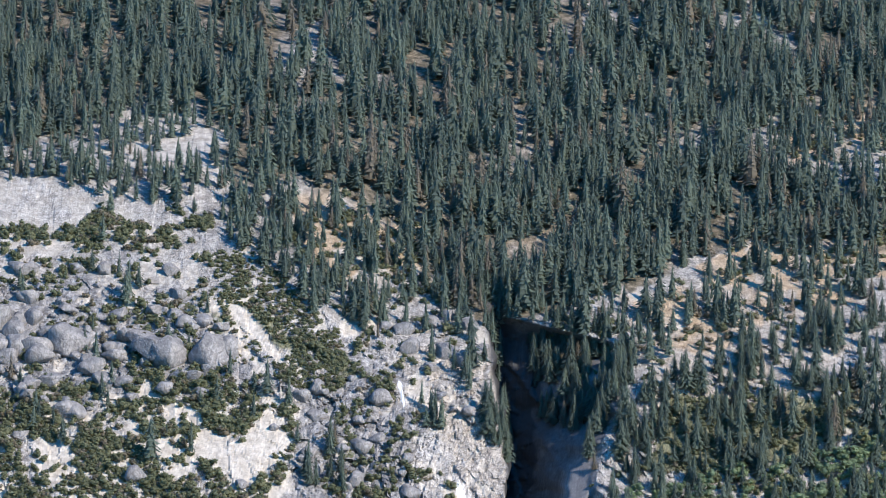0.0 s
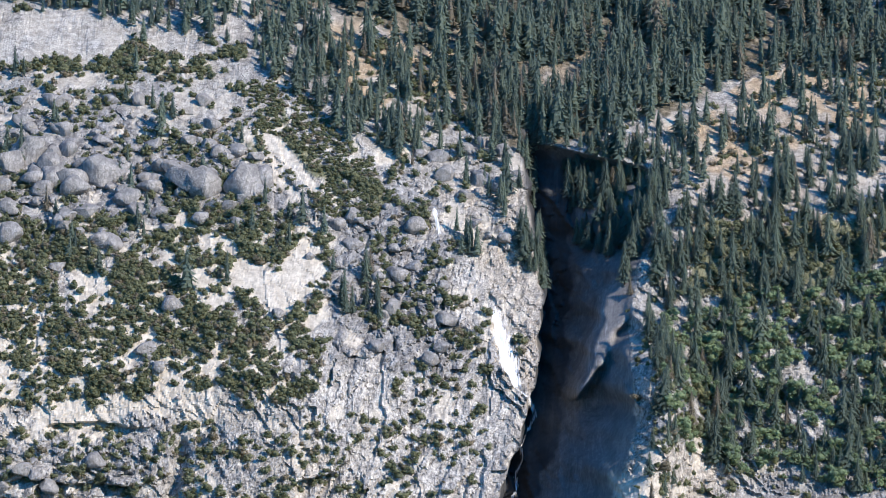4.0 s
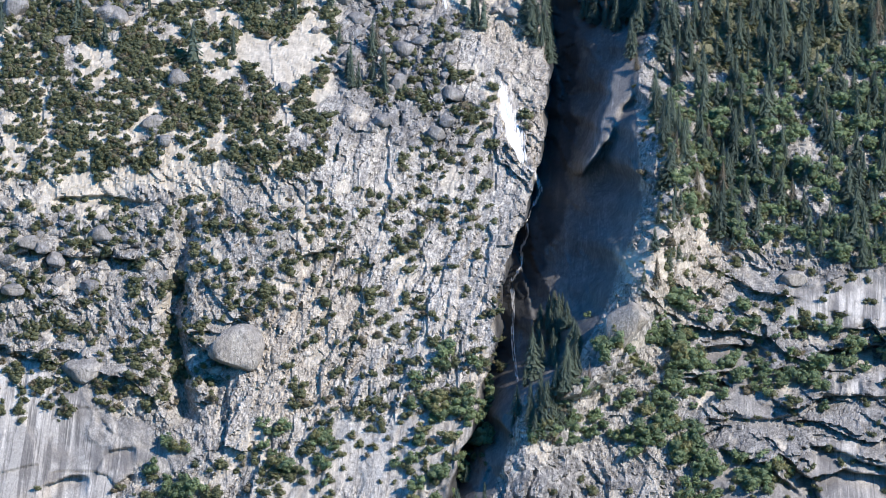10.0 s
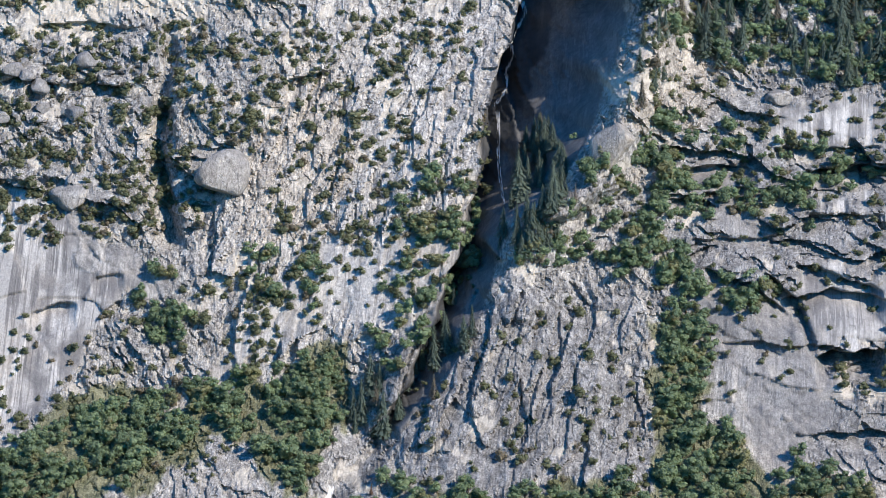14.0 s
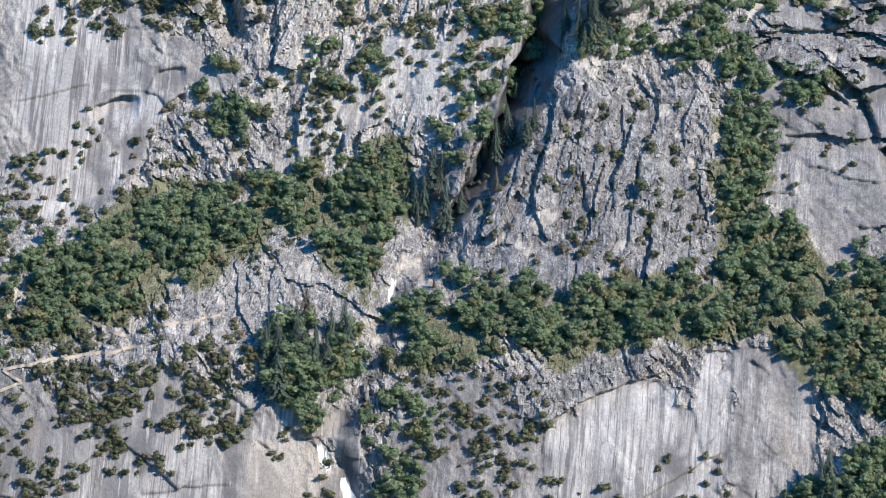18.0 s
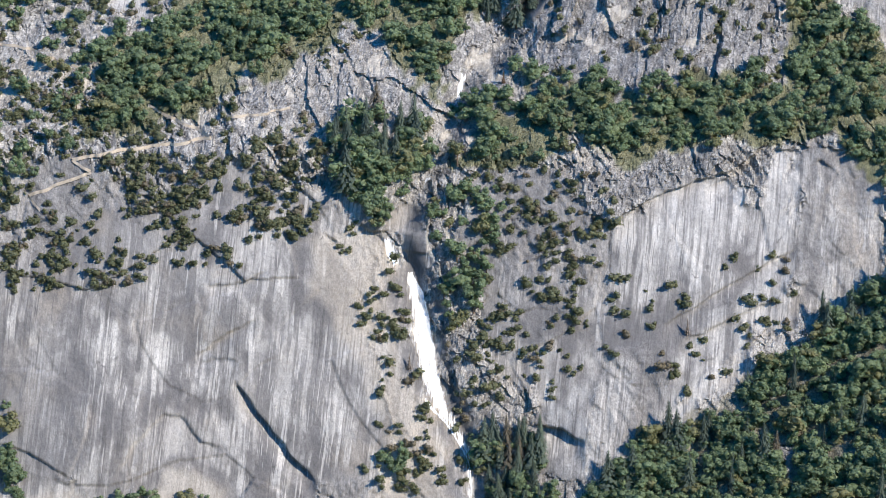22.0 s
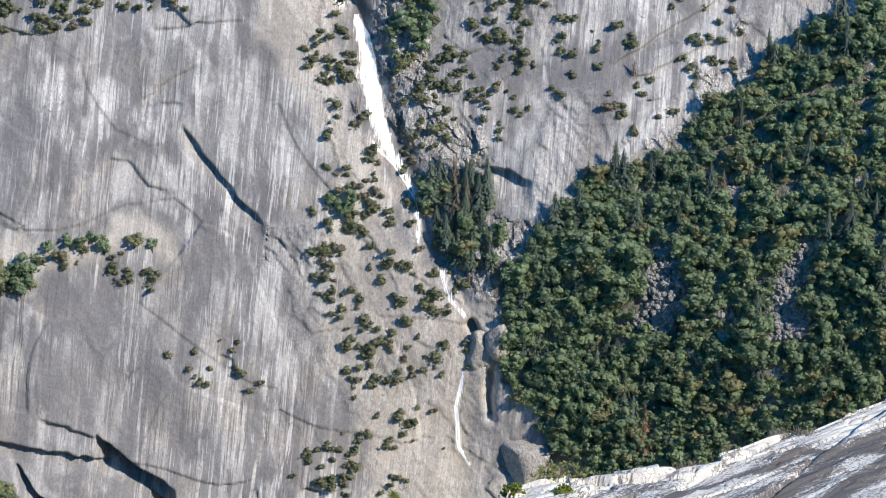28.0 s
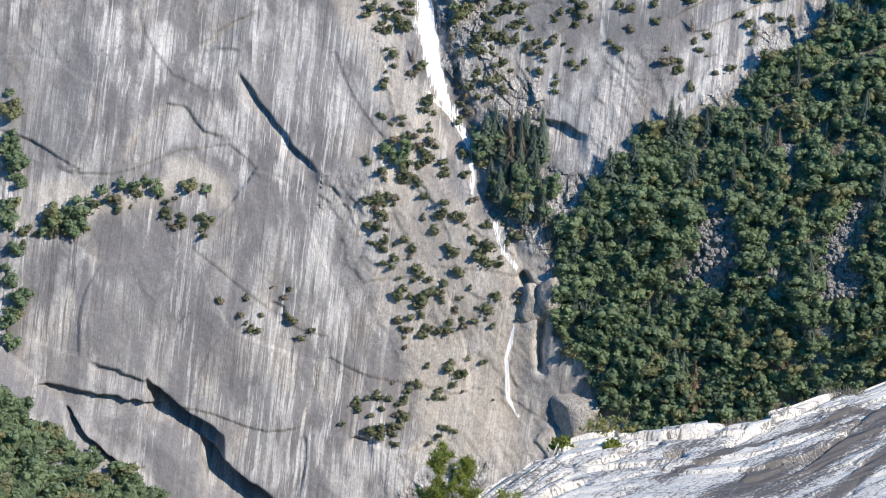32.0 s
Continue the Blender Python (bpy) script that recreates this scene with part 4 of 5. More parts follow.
WOOD_SLOPE = [(181, 986), (279, 1033), (407, 1084), (382, 969), (255, 935), (181, 927)]
WOOD_CLIFF = [(173, 927), (255, 935), (382, 969), (362, 808), (264, 816), (206, 831), (192, 852)]
stand("plateau_forest", FIR_FAR, FIR, [(LITTER[0], 6000)], 27, 1.12, 0.03, "dense dark green conifer forest on the upper slopes", "forest", 100, clump=0.42)
stand("sparse_conifers", FIR_FAR, FIR, [
    ([(-120, 1147), (-80, 1148), (-38, 1117), (-36, 1048), (-72, 1081), (-108, 1102)], 90),
    ([(-337, 1157), (-135, 1156), (-131, 1115), (-332, 1130)], 60),
    ([(-333, 1207), (-104, 1211), (-97, 1143), (-317, 1148)], 170),
    ([(-74, 1129), (51, 1109), (50, 1049), (-19, 1048)], 60),
    ([(24, 1118), (69, 1118), (102, 1049), (66, 1033), (33, 1065)], 50),
    ([(307, 1236), (492, 1250), (462, 1158), (299, 1150)], 120),
    ([(205, 1051), (280, 1091), (432, 1129), (421, 1089), (343, 1053), (256, 1019)], 110),
    (GAPS[0], 34), (GAPS[1], 90),
    ([(-49, 1080), (20, 1050), (11, 1030), (-31, 1051)], 30),
    ([(-321, 1107), (-163, 1106), (-47, 1002), (-46, 937), (-296, 945)], 45),
    ([(29, 1046), (98, 1063), (110, 965), (85, 970), (53, 1010)], 26),
    ([(118, 1060), (173, 1069), (233, 1057), (228, 1020), (172, 1003), (125, 1026)], 75),
    ([(82, 1073), (126, 1073), (124, 1043), (93, 1035)], 45),
    ([(28, 998), (52, 982), (64, 966), (44, 970)], 8),
    ([(-44, 948), (-12, 947), (-12, 928), (-36, 929)], 5),
], 21, 1.12, 0.03, "scattered conifers on pale sandy ground", "forest", 140)
stand("slope_conifers", FIR_NEAR, FIR, [
    ([(123, 1028), (158, 1054), (179, 1013), (203, 1002), (175, 966), (140, 960), (130, 983)], 70, 50),
    ([(85, 982), (110, 977), (115, 936), (92, 951)], 18, 18),
    ([(79, 729), (84, 747), (108, 780), (126, 757), (121, 733), (97, 702), (71, 701)], 45, 40),
    ([(12, 650), (35, 651), (43, 677), (61, 665), (38, 623), (-15, 587), (-34, 601)], 26, 20),
    ([(135, 1030), (204, 1031), (175, 964), (167, 925), (161, 963), (142, 970)], 46, 20),
    ([(176, 956), (199, 956), (192, 818), (160, 796), (176, 858)], 26, 14),
    ([(77, 734), (92, 766), (111, 786), (123, 753), (113, 723)], 26, 20),
    (WOOD_SLOPE, 205, 70),
    (WOOD_CLIFF, 210, 30),
    ([(-125, 542), (-96, 550), (-62, 541), (-58, 518), (-77, 501), (-91, 481), (-106, 496), (-124, 516)], 24, 24),
    ([(-28, 353), (16, 355), (16, 305), (-2, 303), (-24, 314)], 30, 26),
    (LITTER[1], 170, 50),
    ([(-44, 940), (-12, 970), (-12, 925), (-36, 925)], 8),
], 20, 1.1, 0.03, "tall dark conifers on steep rocky slopes", "forest", 180, "conifer", "tall dark green conifer rooted on steep granite ground", trunk=FIR_TRUNK)
stand("oak_wood", OAKS, OAK, [
    (HERB[2], 430, 40), (HERB[3], 560, 50),
    (WOOD_CLIFF, 360),
    ([(14, 757), (66, 747), (63, 700), (28, 647), (-18, 614), (-10, 686)], 80),
    ([(122, 750), (144, 729), (190, 729), (188, 687), (120, 702), (82, 702)], 70),
    ([(182, 792), (209, 792), (205, 722), (182, 722)], 30),
    ([(123, 781), (174, 782), (237, 749), (291, 745), (289, 721), (197, 729), (141, 743)], 70, 10),
    ([(213, 795), (251, 781), (290, 777), (354, 763), (353, 748), (276, 745), (216, 771)], 35),
    ([(181, 708), (211, 708), (216, 631), (185, 632)], 60, 20),
    ([(226, 691), (264, 690), (263, 673), (225, 673)], 20),
    ([(-64, 500), (-10, 509), (-16, 447), (-45, 419), (-53, 460)], 45, 20),
    ([(-115, 709), (-53, 708), (-38, 688), (-53, 652), (-99, 687)], 20),
    ([(-93, 359), (-64, 359), (-71, 332), (-89, 335)], 12, 12),
    ([(-272, 317), (-243, 320), (-221, 319), (-196, 312), (-196, 305), (-221, 312), (-243, 312), (-272, 312)], 9, 9),
    ([(-311, 299), (-274, 304), (-274, 289), (-305, 282)], 9, 9),
    ([(-333, 383), (-322, 348), (-318, 224), (-329, 203)], 30, 10),
    ([(-125, 542), (-96, 550), (-62, 541), (-58, 518), (-77, 501), (-91, 481), (-106, 496), (-124, 516)], 130, 14),
    ([(-31, 353), (20, 355), (27, 306), (-2, 303), (-24, 314)], 40),
    ([(-170, 701), (-136, 700), (-135, 643), (-166, 650)], 25),
    ([(-373, 605), (-290, 611), (-279, 548), (-317, 493), (-361, 492)], 60, 8),
], 10, 1.1, 0.1, "green oak and maple wood on the benches and talus", "wood", 240, "oak_tree", "rounded green oak tree on a steep bench", trunk=OAK_TRUNK, clump=0.38)
stand("talus_wood", OAKS, OAK, [
    (LITTER[1], 2000, 70),
    ([(-357, 205), (-316, 188), (-283, 163), (-247, 138), (-213, 108), (-344, 131)], 420),
], 11.5, 1.15, 0.1, "closed green oak canopy on the talus", "wood", 270, "oak_tree", "rounded green oak tree in the closed talus wood", trunk=OAK_TRUNK, clump=0.08)
stand("green_brush", BRUSHES, BRUSH, [
    ([(-119, 1097), (-75, 1084), (-30, 1042), (4, 1010), (-24, 983), (-62, 1002), (-103, 1054)], 900),
    ([(-176, 1057), (-100, 1067), (-80, 1018), (-111, 986), (-157, 993)], 160),
    ([(209, 982), (376, 1013), (382, 969), (255, 935), (197, 931)], 260),
    ([(-368, 572), (-270, 563), (-218, 524), (-266, 521), (-361, 524)], 260),
    ([(-165, 595), (-120, 604), (-97, 589), (-118, 566), (-152, 566)], 80),
], 3.6, 1.35, 0.08, "dense low olive-green brush on the dome's flank", "brush", 420, clump=0.35)
stand("brush", BRUSHES, BRUSH, [
    ([(-304, 1003), (-47, 983), (-53, 885), (-288, 863)], 1900, 40),
    ([(-344, 1130), (-184, 1136), (-114, 1084), (-116, 1001), (-316, 984)], 560, 20),
    (HERB[1], 260), (GAPS[0], 70), (GAPS[1], 70),
    ([(-165, 1023), (-97, 1010), (-55, 987), (-132, 975), (-187, 999)], 130),
    ([(-243, 979), (-186, 983), (-179, 937), (-240, 945)], 120),
    ([(-286, 858), (-153, 858), (-74, 851), (-81, 784), (-142, 711), (-280, 711)], 640, 20),
    ([(-75, 873), (64, 909), (71, 742), (42, 674), (-84, 676), (-74, 784)], 520),
    ([(-321, 1153), (-221, 1142), (-121, 1119), (-119, 1101), (-225, 1104), (-312, 1103)], 260),
    ([(164, 927), (234, 946), (343, 938), (330, 823), (225, 823), (168, 867)], 200),
    ([(-48, 1030), (36, 998), (91, 905), (66, 883), (-30, 929)], 240),
    ([(-303, 635), (-130, 698), (-53, 705), (-38, 642), (-129, 620), (-229, 601), (-298, 578)], 200),
    ([(-295, 554), (-156, 566), (-124, 536), (-124, 486), (-291, 479)], 260),
    ([(-361, 500), (-193, 535), (-134, 534), (-134, 483), (-228, 444), (-360, 444)], 220),
    ([(-373, 605), (-290, 611), (-279, 548), (-317, 493), (-361, 492)], 120),
    ([(-35, 522), (63, 524), (49, 450), (27, 401), (-31, 392)], 150, 20),
    ([(-111, 448), (-68, 443), (-39, 397), (1, 275), (-9, 163), (-75, 163), (-89, 294)], 190, 60),
    ([(-322, 294), (-264, 314), (-243, 317), (-191, 311), (-199, 297), (-264, 300), (-322, 278)], 45, 40),
    ([(165, 909), (374, 909), (360, 763), (197, 763), (160, 798)], 260),
    ([(122, 747), (220, 774), (356, 780), (343, 617), (207, 618)], 190),
    ([(49, 456), (172, 477), (182, 438), (99, 384), (49, 403)], 60, 20),
    ([(-74, 1129), (51, 1109), (92, 1033), (24, 992), (-19, 1048)], 220),
    ([(205, 1051), (280, 1091), (432, 1129), (421, 1089), (343, 1053), (211, 995)], 150),
    ([(118, 1056), (173, 1065), (232, 1053), (228, 1020), (172, 1003), (125, 1026)], 60),
    ([(-100, 365), (-64, 380), (-30, 320), (-18, 279), (-32, 209), (-76, 228), (-84, 290)], 55),
    ([(-134, 488), (-105, 488), (-61, 447), (-60, 378), (-82, 398), (-112, 453)], 26),
    ([(-339, 501), (-134, 512), (-134, 477), (-229, 460), (-338, 439)], 80),
    ([(-32, 488), (48, 517), (63, 490), (55, 429), (27, 388), (-28, 372)], 80),
    ([(-196, 260), (-130, 269), (-129, 214), (-187, 213)], 16), ([(-114, 215), (-71, 216), (-70, 160), (-113, 166)], 30),
    ([(8, 664), (167, 684), (177, 567), (7, 578)], 110),
], 6.2, 1.15, 0.08, "low grey-green brush scattered over rock and sand", "brush", 300, "shrub", "low rounded grey-green shrub on granite", clump=0.5)


# ---- water ----
def water_material():
    m, nt, b = nodes("white_water")
    g = grain(nt, 1.1, 6, (1, 0.1, 0.07), 0.65)
    nt.links.new(mix(nt, step(nt, g, 0.35, 0.6), (0.72, 0.75, 0.77), (0.94, 0.945, 0.95)), b.inputs["Base Color"])
    b.inputs["Roughness"].default_value = 0.6
    veil = calc(nt, "ADD", attr(nt, "body"), calc(nt, "MULTIPLY", calc(nt, "SUBTRACT", g, 0.5), 2.6))
    nt.links.new(step(nt, veil, 0.25, 0.65), b.inputs["Alpha"])
    return m


WATER = water_material()


def fall(line, widths, strands, seed, label, name="waterfall"):
    """Falling water: a veil that thins to its sides, with denser strands, close over the rock."""
    r = np.random.RandomState(seed)
    seg = [0.0]
    for a, b in zip(line, line[1:]):
        seg.append(seg[-1] + math.dist(a, b))
    thing = new(name)
    count = max(10, int(seg[-1] / 1.2))
    s = np.linspace(0, seg[-1], count)
    lx, lz = np.interp(s, seg, [p[0] for p in line]), np.interp(s, seg, [p[1] for p in line])
    soft = np.convolve(np.pad(lx, 3, mode="edge"), np.ones(7) / 7, "valid")
    wide = np.interp(s, np.linspace(0, seg[-1], len(widths)), widths) * (1 + 0.25 * fbm(s, 0 * s, 7, seed, 3))
    cols = np.linspace(-1, 1, 11)
    for k in range(1 + strands // 4):
        off = 0 if k == 0 else r.uniform(-0.35, 0.35) + 0.2 * fbm(s, 0 * s + k, 12, seed + k, 2)
        half = wide * (0.55 if k == 0 else r.uniform(0.10, 0.2))
        px = (soft + off * wide)[:, None] + cols[None] * half[:, None]
        pz = np.repeat(lz[:, None], len(cols), 1)
        py = np.minimum.reduce([ground_at(px + o, pz + h) for o, h in ((0, 0), (0, 1.5), (0, -1.5), (1.2, 0), (-1.2, 0))])
        pad = np.pad(py, ((2, 2), (1, 1)), mode="edge")
        py = np.mean([pad[a:a + count, b:b + len(cols)] for a in range(5) for b in range(3)], axis=0)
        v = np.stack([px, py - 0.9 - 0.25 * k, pz], -1).reshape(-1, 3)
        i = np.arange(count * len(cols)).reshape(count, len(cols))
        q = np.stack([i[:-1, :-1], i[:-1, 1:], i[1:, 1:], i[1:, :-1]], -1).reshape(-1, 4)
        ends = np.clip(np.minimum(np.arange(count), count - 1 - np.arange(count)) / 3, 0.3, 1)[:, None]
        dense = (1.05 - np.abs(cols[None]) ** 1.5) * (0.72 if k == 0 else 1.1) * (0.72 if name == "cascade" else 1.0) * ends
        ob = new("veil" if k == 0 else "strand", mesh_of("strand", v, q, WATER, True, body=dense))
        ob.visible_shadow, ob.parent = False, thing
    return tagged(thing, label, "waterfall")


fall([(26, 1005), (28, 995), (31, 983)], (4, 5, 4), 6, 1, "short white waterfall down a pale granite step")
fall([(70, 935), (73, 916), (79, 898), (85, 880)], (5, 13, 15, 6), 16, 2, "fanning white waterfall beside the shaded gorge")
fall([(85, 880), (92, 875), (101, 853), (95, 842), (86, 844), (91, 825), (84, 813), (87, 807), (76, 792)], (4, 5, 3, 3, 4), 7, 3, "thin white cascade stepping down boulders", "cascade")
fall([(78, 792), (78, 773), (77, 759), (79, 737)], (3, 3, 2), 4, 4, "thin stream of water in deep shade", "cascade")
fall([(-37, 571), (-40, 563), (-42, 554)], (4, 5, 4), 6, 5, "short white waterfall above a grove")
fall([(-58, 515), (-61, 512), (-64, 509)], (4, 4, 3), 4, 6, "broken white water between trees", "cascade")
fall([(-87, 478), (-83, 469), (-78, 459)], (6, 8, 8), 7, 7, "white water sliding over a pale lip")
fall([(-72, 455), (-66, 437), (-62, 414), (-57, 390), (-50, 373)], (6, 13, 16, 14, 10), 20, 8, "tall bright white waterfall on grey granite")
fall([(-56, 381), (-45, 367), (-36, 353), (-29, 340)], (14, 9, 7, 6), 10, 9, "lower white run of the tall waterfall", "cascade")
fall([(-37, 351), (-32, 339), (-31, 320)], (5, 5, 4), 6, 10, "narrow white cascade beside dark conifers", "cascade")
fall([(-17, 306), (-11, 287), (1, 275)], (5, 6, 5), 8, 11, "bright white cascade above a dark cleft", "cascade")
fall([(-1, 243), (-7, 219), (-5, 194), (3, 180)], (3, 4, 4, 3), 6, 12, "thin white waterfall at the foot of the wall")

# ---- trail ----
TRAIL = plain("trail_dust", (0.46, 0.385, 0.295), (0.60, 0.52, 0.42), 0.6)


def trail(line, wide):
    pts = []
    for (x1, z1), (x2, z2) in zip(line, line[1:]):
        k = max(2, int(math.dist((x1, z1), (x2, z2)) / 1.5))
        pts += [(x1 + (x2 - x1) * i / k, z1 + (z2 - z1) * i / k) for i in range(k)]
    p = np.array(pts + [line[-1]], float)
    p[:, 1] += 1.2 * fbm(p[:, 0], p[:, 1], 9, 301, 2)
    v = []
    for h in (-wide / 2, wide / 2):
        v.append(np.stack([p[:, 0], ground_at(p[:, 0], p[:, 1]) - 1.3 + 0.25 * h, p[:, 1] + h], -1))
    v = np.stack(v, 1).reshape(-1, 3)
    i = np.arange(len(v)).reshape(-1, 2)
    q = np.stack([i[:-1, 0], i[1:, 0], i[1:, 1], i[:-1, 1]], -1)
    tagged(new("trail", mesh_of("trail", v, q, TRAIL, True)), "pale dusty switchback trail across the brushy slope", "trail", kind="structure")


for line, wide in zip(TRAILS, (1.9, 2.1, 1.6)):
    trail(line, wide)


# ---- rocks ----
BALL3 = ball(3)


def rock_shape(seed, cuts=9):
    """A joint-bounded boulder: a ball planed off by several flat faces."""
    r = np.random.RandomState(seed)
    v = BALL3[0].copy()
    for _ in range(cuts):
        n = r.normal(0, 1, 3)
        n /= np.linalg.norm(n)
        over = v @ n - r.uniform(0.52, 0.82)
        v -= 0.97 * np.clip(over, 0, None)[:, None] * n
    lump = 0.09 * fbm(v[:, 0] * 3 + 9 * seed, v[:, 2] * 3 + v[:, 1] * 2, 1.3, seed, 4)
    return v * (1 + lump[:, None] + 0.015 * r.normal(size=(len(v), 1))), BALL3[1]


ROCKS = [rock_shape(40 + i, 12) for i in range(10)]

def boulder(x, z, wide, tall, seed, label="grey weathered granite boulder on the dome slope", forward=0.42, grey=1.0, warm=0.0):
    r = random.Random(seed)
    v, f = ROCKS[seed % len(ROCKS)]
    turn = np.array(Euler((r.uniform(-0.3, 0.3), r.uniform(-0.5, 0.5), r.uniform(-0.6, 0.6))).to_matrix())
    v = (v * np.array((wide, wide * 0.9, tall))) @ turn.T
    v = v + 0.05 * wide * facets(v[:, 0] + v[:, 1], v[:, 2], wide * 0.5, wide * 0.7, seed % 97)[0][:, None]
    n = len(v)
    me = mesh_of("boulder", v, f, GROUND, True, grey=np.full(n, grey), warm=np.full(n, warm), slab=np.full(n, 0.45))
    ob = new("boulder", me)
    ob.location = (x, float(ground_at(x, z)) - forward * wide, z)
    return tagged(ob, label, "boulder", "boulders")


BIG_ROCKS = [(-151, 1022), (-112, 1021), (-219, 1028), (-275, 1043), (-243, 1021), (-199, 1009), (-291, 1034), (-173, 1031), (-257, 1032), (-101, 1023), (-227, 1000), (-283, 984), (-266, 1024)]
BIG_SIZES = (22, 17, 18, 17, 14, 12, 13, 12, 12, 11, 11, 12, 11)
BIG_TALL = (0.6, 0.9, 0.9, 1.15, 0.9, 0.6, 1.1, 0.5, 0.9, 1.1, 0.6, 0.9, 1.0)
for n, ((x, z), w, h) in enumerate(zip(BIG_ROCKS, BIG_SIZES, BIG_TALL)):
    boulder(x, z, w, w * h, 60 + n)
BIG_ROCKS = [(-163, 1029), (-144, 1020), (-114, 1020), (-124, 1005), (-102, 1026), (-201, 1011), (-212, 1017), (-237, 1017), (-256, 1021), (-271, 1023), (-228, 1031), (-259, 1039), (-222, 1051), (-181, 1023), (-276, 1043), (-247, 1047), (-159, 1051), (-198, 1080), (-219, 1081), (-264, 1081), (-148, 1080), (-128, 1039), (-122, 1043)]
BIG_SIZES = (15, 20, 17, 10, 10, 9, 8, 13, 13, 12, 14, 10, 9, 9, 12, 8, 8, 7, 8, 9, 8, 7, 9)
for n, ((x, z), w) in enumerate(zip(BIG_ROCKS, BIG_SIZES)):
    boulder(x, z, w, w * (0.55 + 0.2 * (n % 3)), n)
for n, (poly, count) in enumerate(((BLOCKY[0], 150), (BLOCKY[1], 40), (BLOCKY[2], 30), (BLOCKY[3], 25), (SAND[6], 16))):
    x, z, r = scatter(poly, count, 900 + n)
    for k in range(len(x)):
        w = 2.6 + 8.0 * r.rand() ** 2
        boulder(x[k], z[k], w, w * r.uniform(0.6, 0.9), n * 100 + k, "small grey granite boulder among brush")
for n, ((x, z), w, h) in enumerate(zip([(39, 186), (21, 263), (10, 254)] + [(152, 785), (-115, 760), (-217, 744)] + [(268, 807)], (20, 14, 12, 15, 22, 16, 12), (21, 15, 18, 22, 20, 10, 8))):
    ob = boulder(x, z, w, h, 300 + n, "large tan granite outcrop at the foot of the cliff", 0.1, 0.2, 0.9 if n < 4 else 0.2)
    ob.name = "rock_outcrop"
stones = []
for n, (poly, count) in enumerate(((SCREE[0], 420), (SCREE[1], 420), (SCREE[2], 160), (SCREE[3], 160), (SCREE[4], 160))):
    x, z, r = scatter(poly, count, 950 + n)
    stones.append((x, z, 0.7 + 1.3 * r.rand(len(x)) ** 2))
x, z, w = (np.concatenate(q) for q in zip(*stones))
v, f, t = join([(BALL1[0] * (1 + 0.25 * np.random.RandomState(i).uniform(-1, 1, (12, 1))), BALL1[1]) for i in range(4)], x, ground_at(x, z) - 0.4, z + 0.5, w, w * 1.2, 77)
tagged(new("scree", mesh_of("scree", v, f, ROCK)), "loose grey stones in clearings of the talus wood", "scree", kind="stuff")

# ---- dead trees ----
DEAD = leaf_material("dead_needles", (0.20, 0.13, 0.09), (0.32, 0.22, 0.16), (0.30, 0.27, 0.24), 0.3)
dead_crown = mesh_of("crown", *conifer_shape(random.Random(3), 12, 5, 0.16), DEAD)
dead_stem = mesh_of("trunk", *FIR_TRUNK, BARK)
for (x, z), h in zip([(113, 199), (167, 235), (147, 274)] + [(-71, 397), (-12, 566), (107, 423)] + [(117, 750), (125, 747)] + [(167, 1118), (-42, 1129)], (36, 26, 24, 12, 10, 12, 16, 14, 22, 20)):
    thing = new("dead_conifer")
    for n, d in (("trunk", dead_stem), ("crown", dead_crown)):
        new(n, d).parent = thing
    thing.matrix_world = Matrix.Translation((x, float(ground_at(x, z)) - 0.3, z)) @ Matrix.Diagonal((h, h, h, 1))
    tagged(thing, "dead conifer with rusty brown needles among green trees", "dead tree", "dead conifers")

# ---- the near slab below the overlook ----
def near_rock():
    m, nt, b = nodes("weathered_slab")
    co = nt.nodes.new("ShaderNodeCombineXYZ")
    nt.links.new(attr(nt, "along"), co.inputs[0])
    nt.links.new(attr(nt, "across"), co.inputs[1])

    def drawn(scale, squeeze, detail, rough):
        mp = nt.nodes.new("ShaderNodeMapping")
        mp.inputs["Scale"].default_value = squeeze
        nt.links.new(co.outputs[0], mp.inputs[0])
        n = node(nt, "ShaderNodeTexNoise", Scale=scale, Detail=detail, Roughness=rough)
        nt.links.new(mp.outputs[0], n.inputs[0])
        return n.outputs[0]

    fleck, streak, band, blotch = drawn(13, (1.0, 1.3, 1), 4.0, 0.7), drawn(4.5, (0.45, 2.0, 1), 5.0, 0.75), drawn(0.7, (0.4, 1.7, 1), 4.0, 0.6), drawn(2.2, (0.8, 1.4, 1), 4.0, 0.6)
    fine = grain(nt, 22, 4)
    col = mix(nt, step(nt, fine, 0.3, 0.7), (0.55, 0.52, 0.455), (0.75, 0.715, 0.64))
    col = mix(nt, calc(nt, "MULTIPLY", step(nt, blotch, 0.46, 0.66), 0.45), col, (0.40, 0.385, 0.36))
    dark = calc(nt, "ADD", calc(nt, "MULTIPLY", calc(nt, "SUBTRACT", band, 0.5), 0.55), calc(nt, "MULTIPLY", attr(nt, "stain"), 0.20))
    col = mix(nt, calc(nt, "MULTIPLY", step(nt, calc(nt, "ADD", streak, dark), 0.535, 0.585), 0.8), col, (0.17, 0.155, 0.14))
    col = mix(nt, calc(nt, "MULTIPLY", step(nt, calc(nt, "ADD", fleck, dark), 0.55, 0.59), 0.8), col, (0.10, 0.088, 0.078))
    nt.links.new(col, b.inputs["Base Color"])
    b.inputs["Roughness"].default_value = 0.9
    bump(nt, b, calc(nt, "ADD", calc(nt, "ADD", fleck, streak), calc(nt, "MULTIPLY", fine, 0.4)), 0.7, 0.012)
    return m


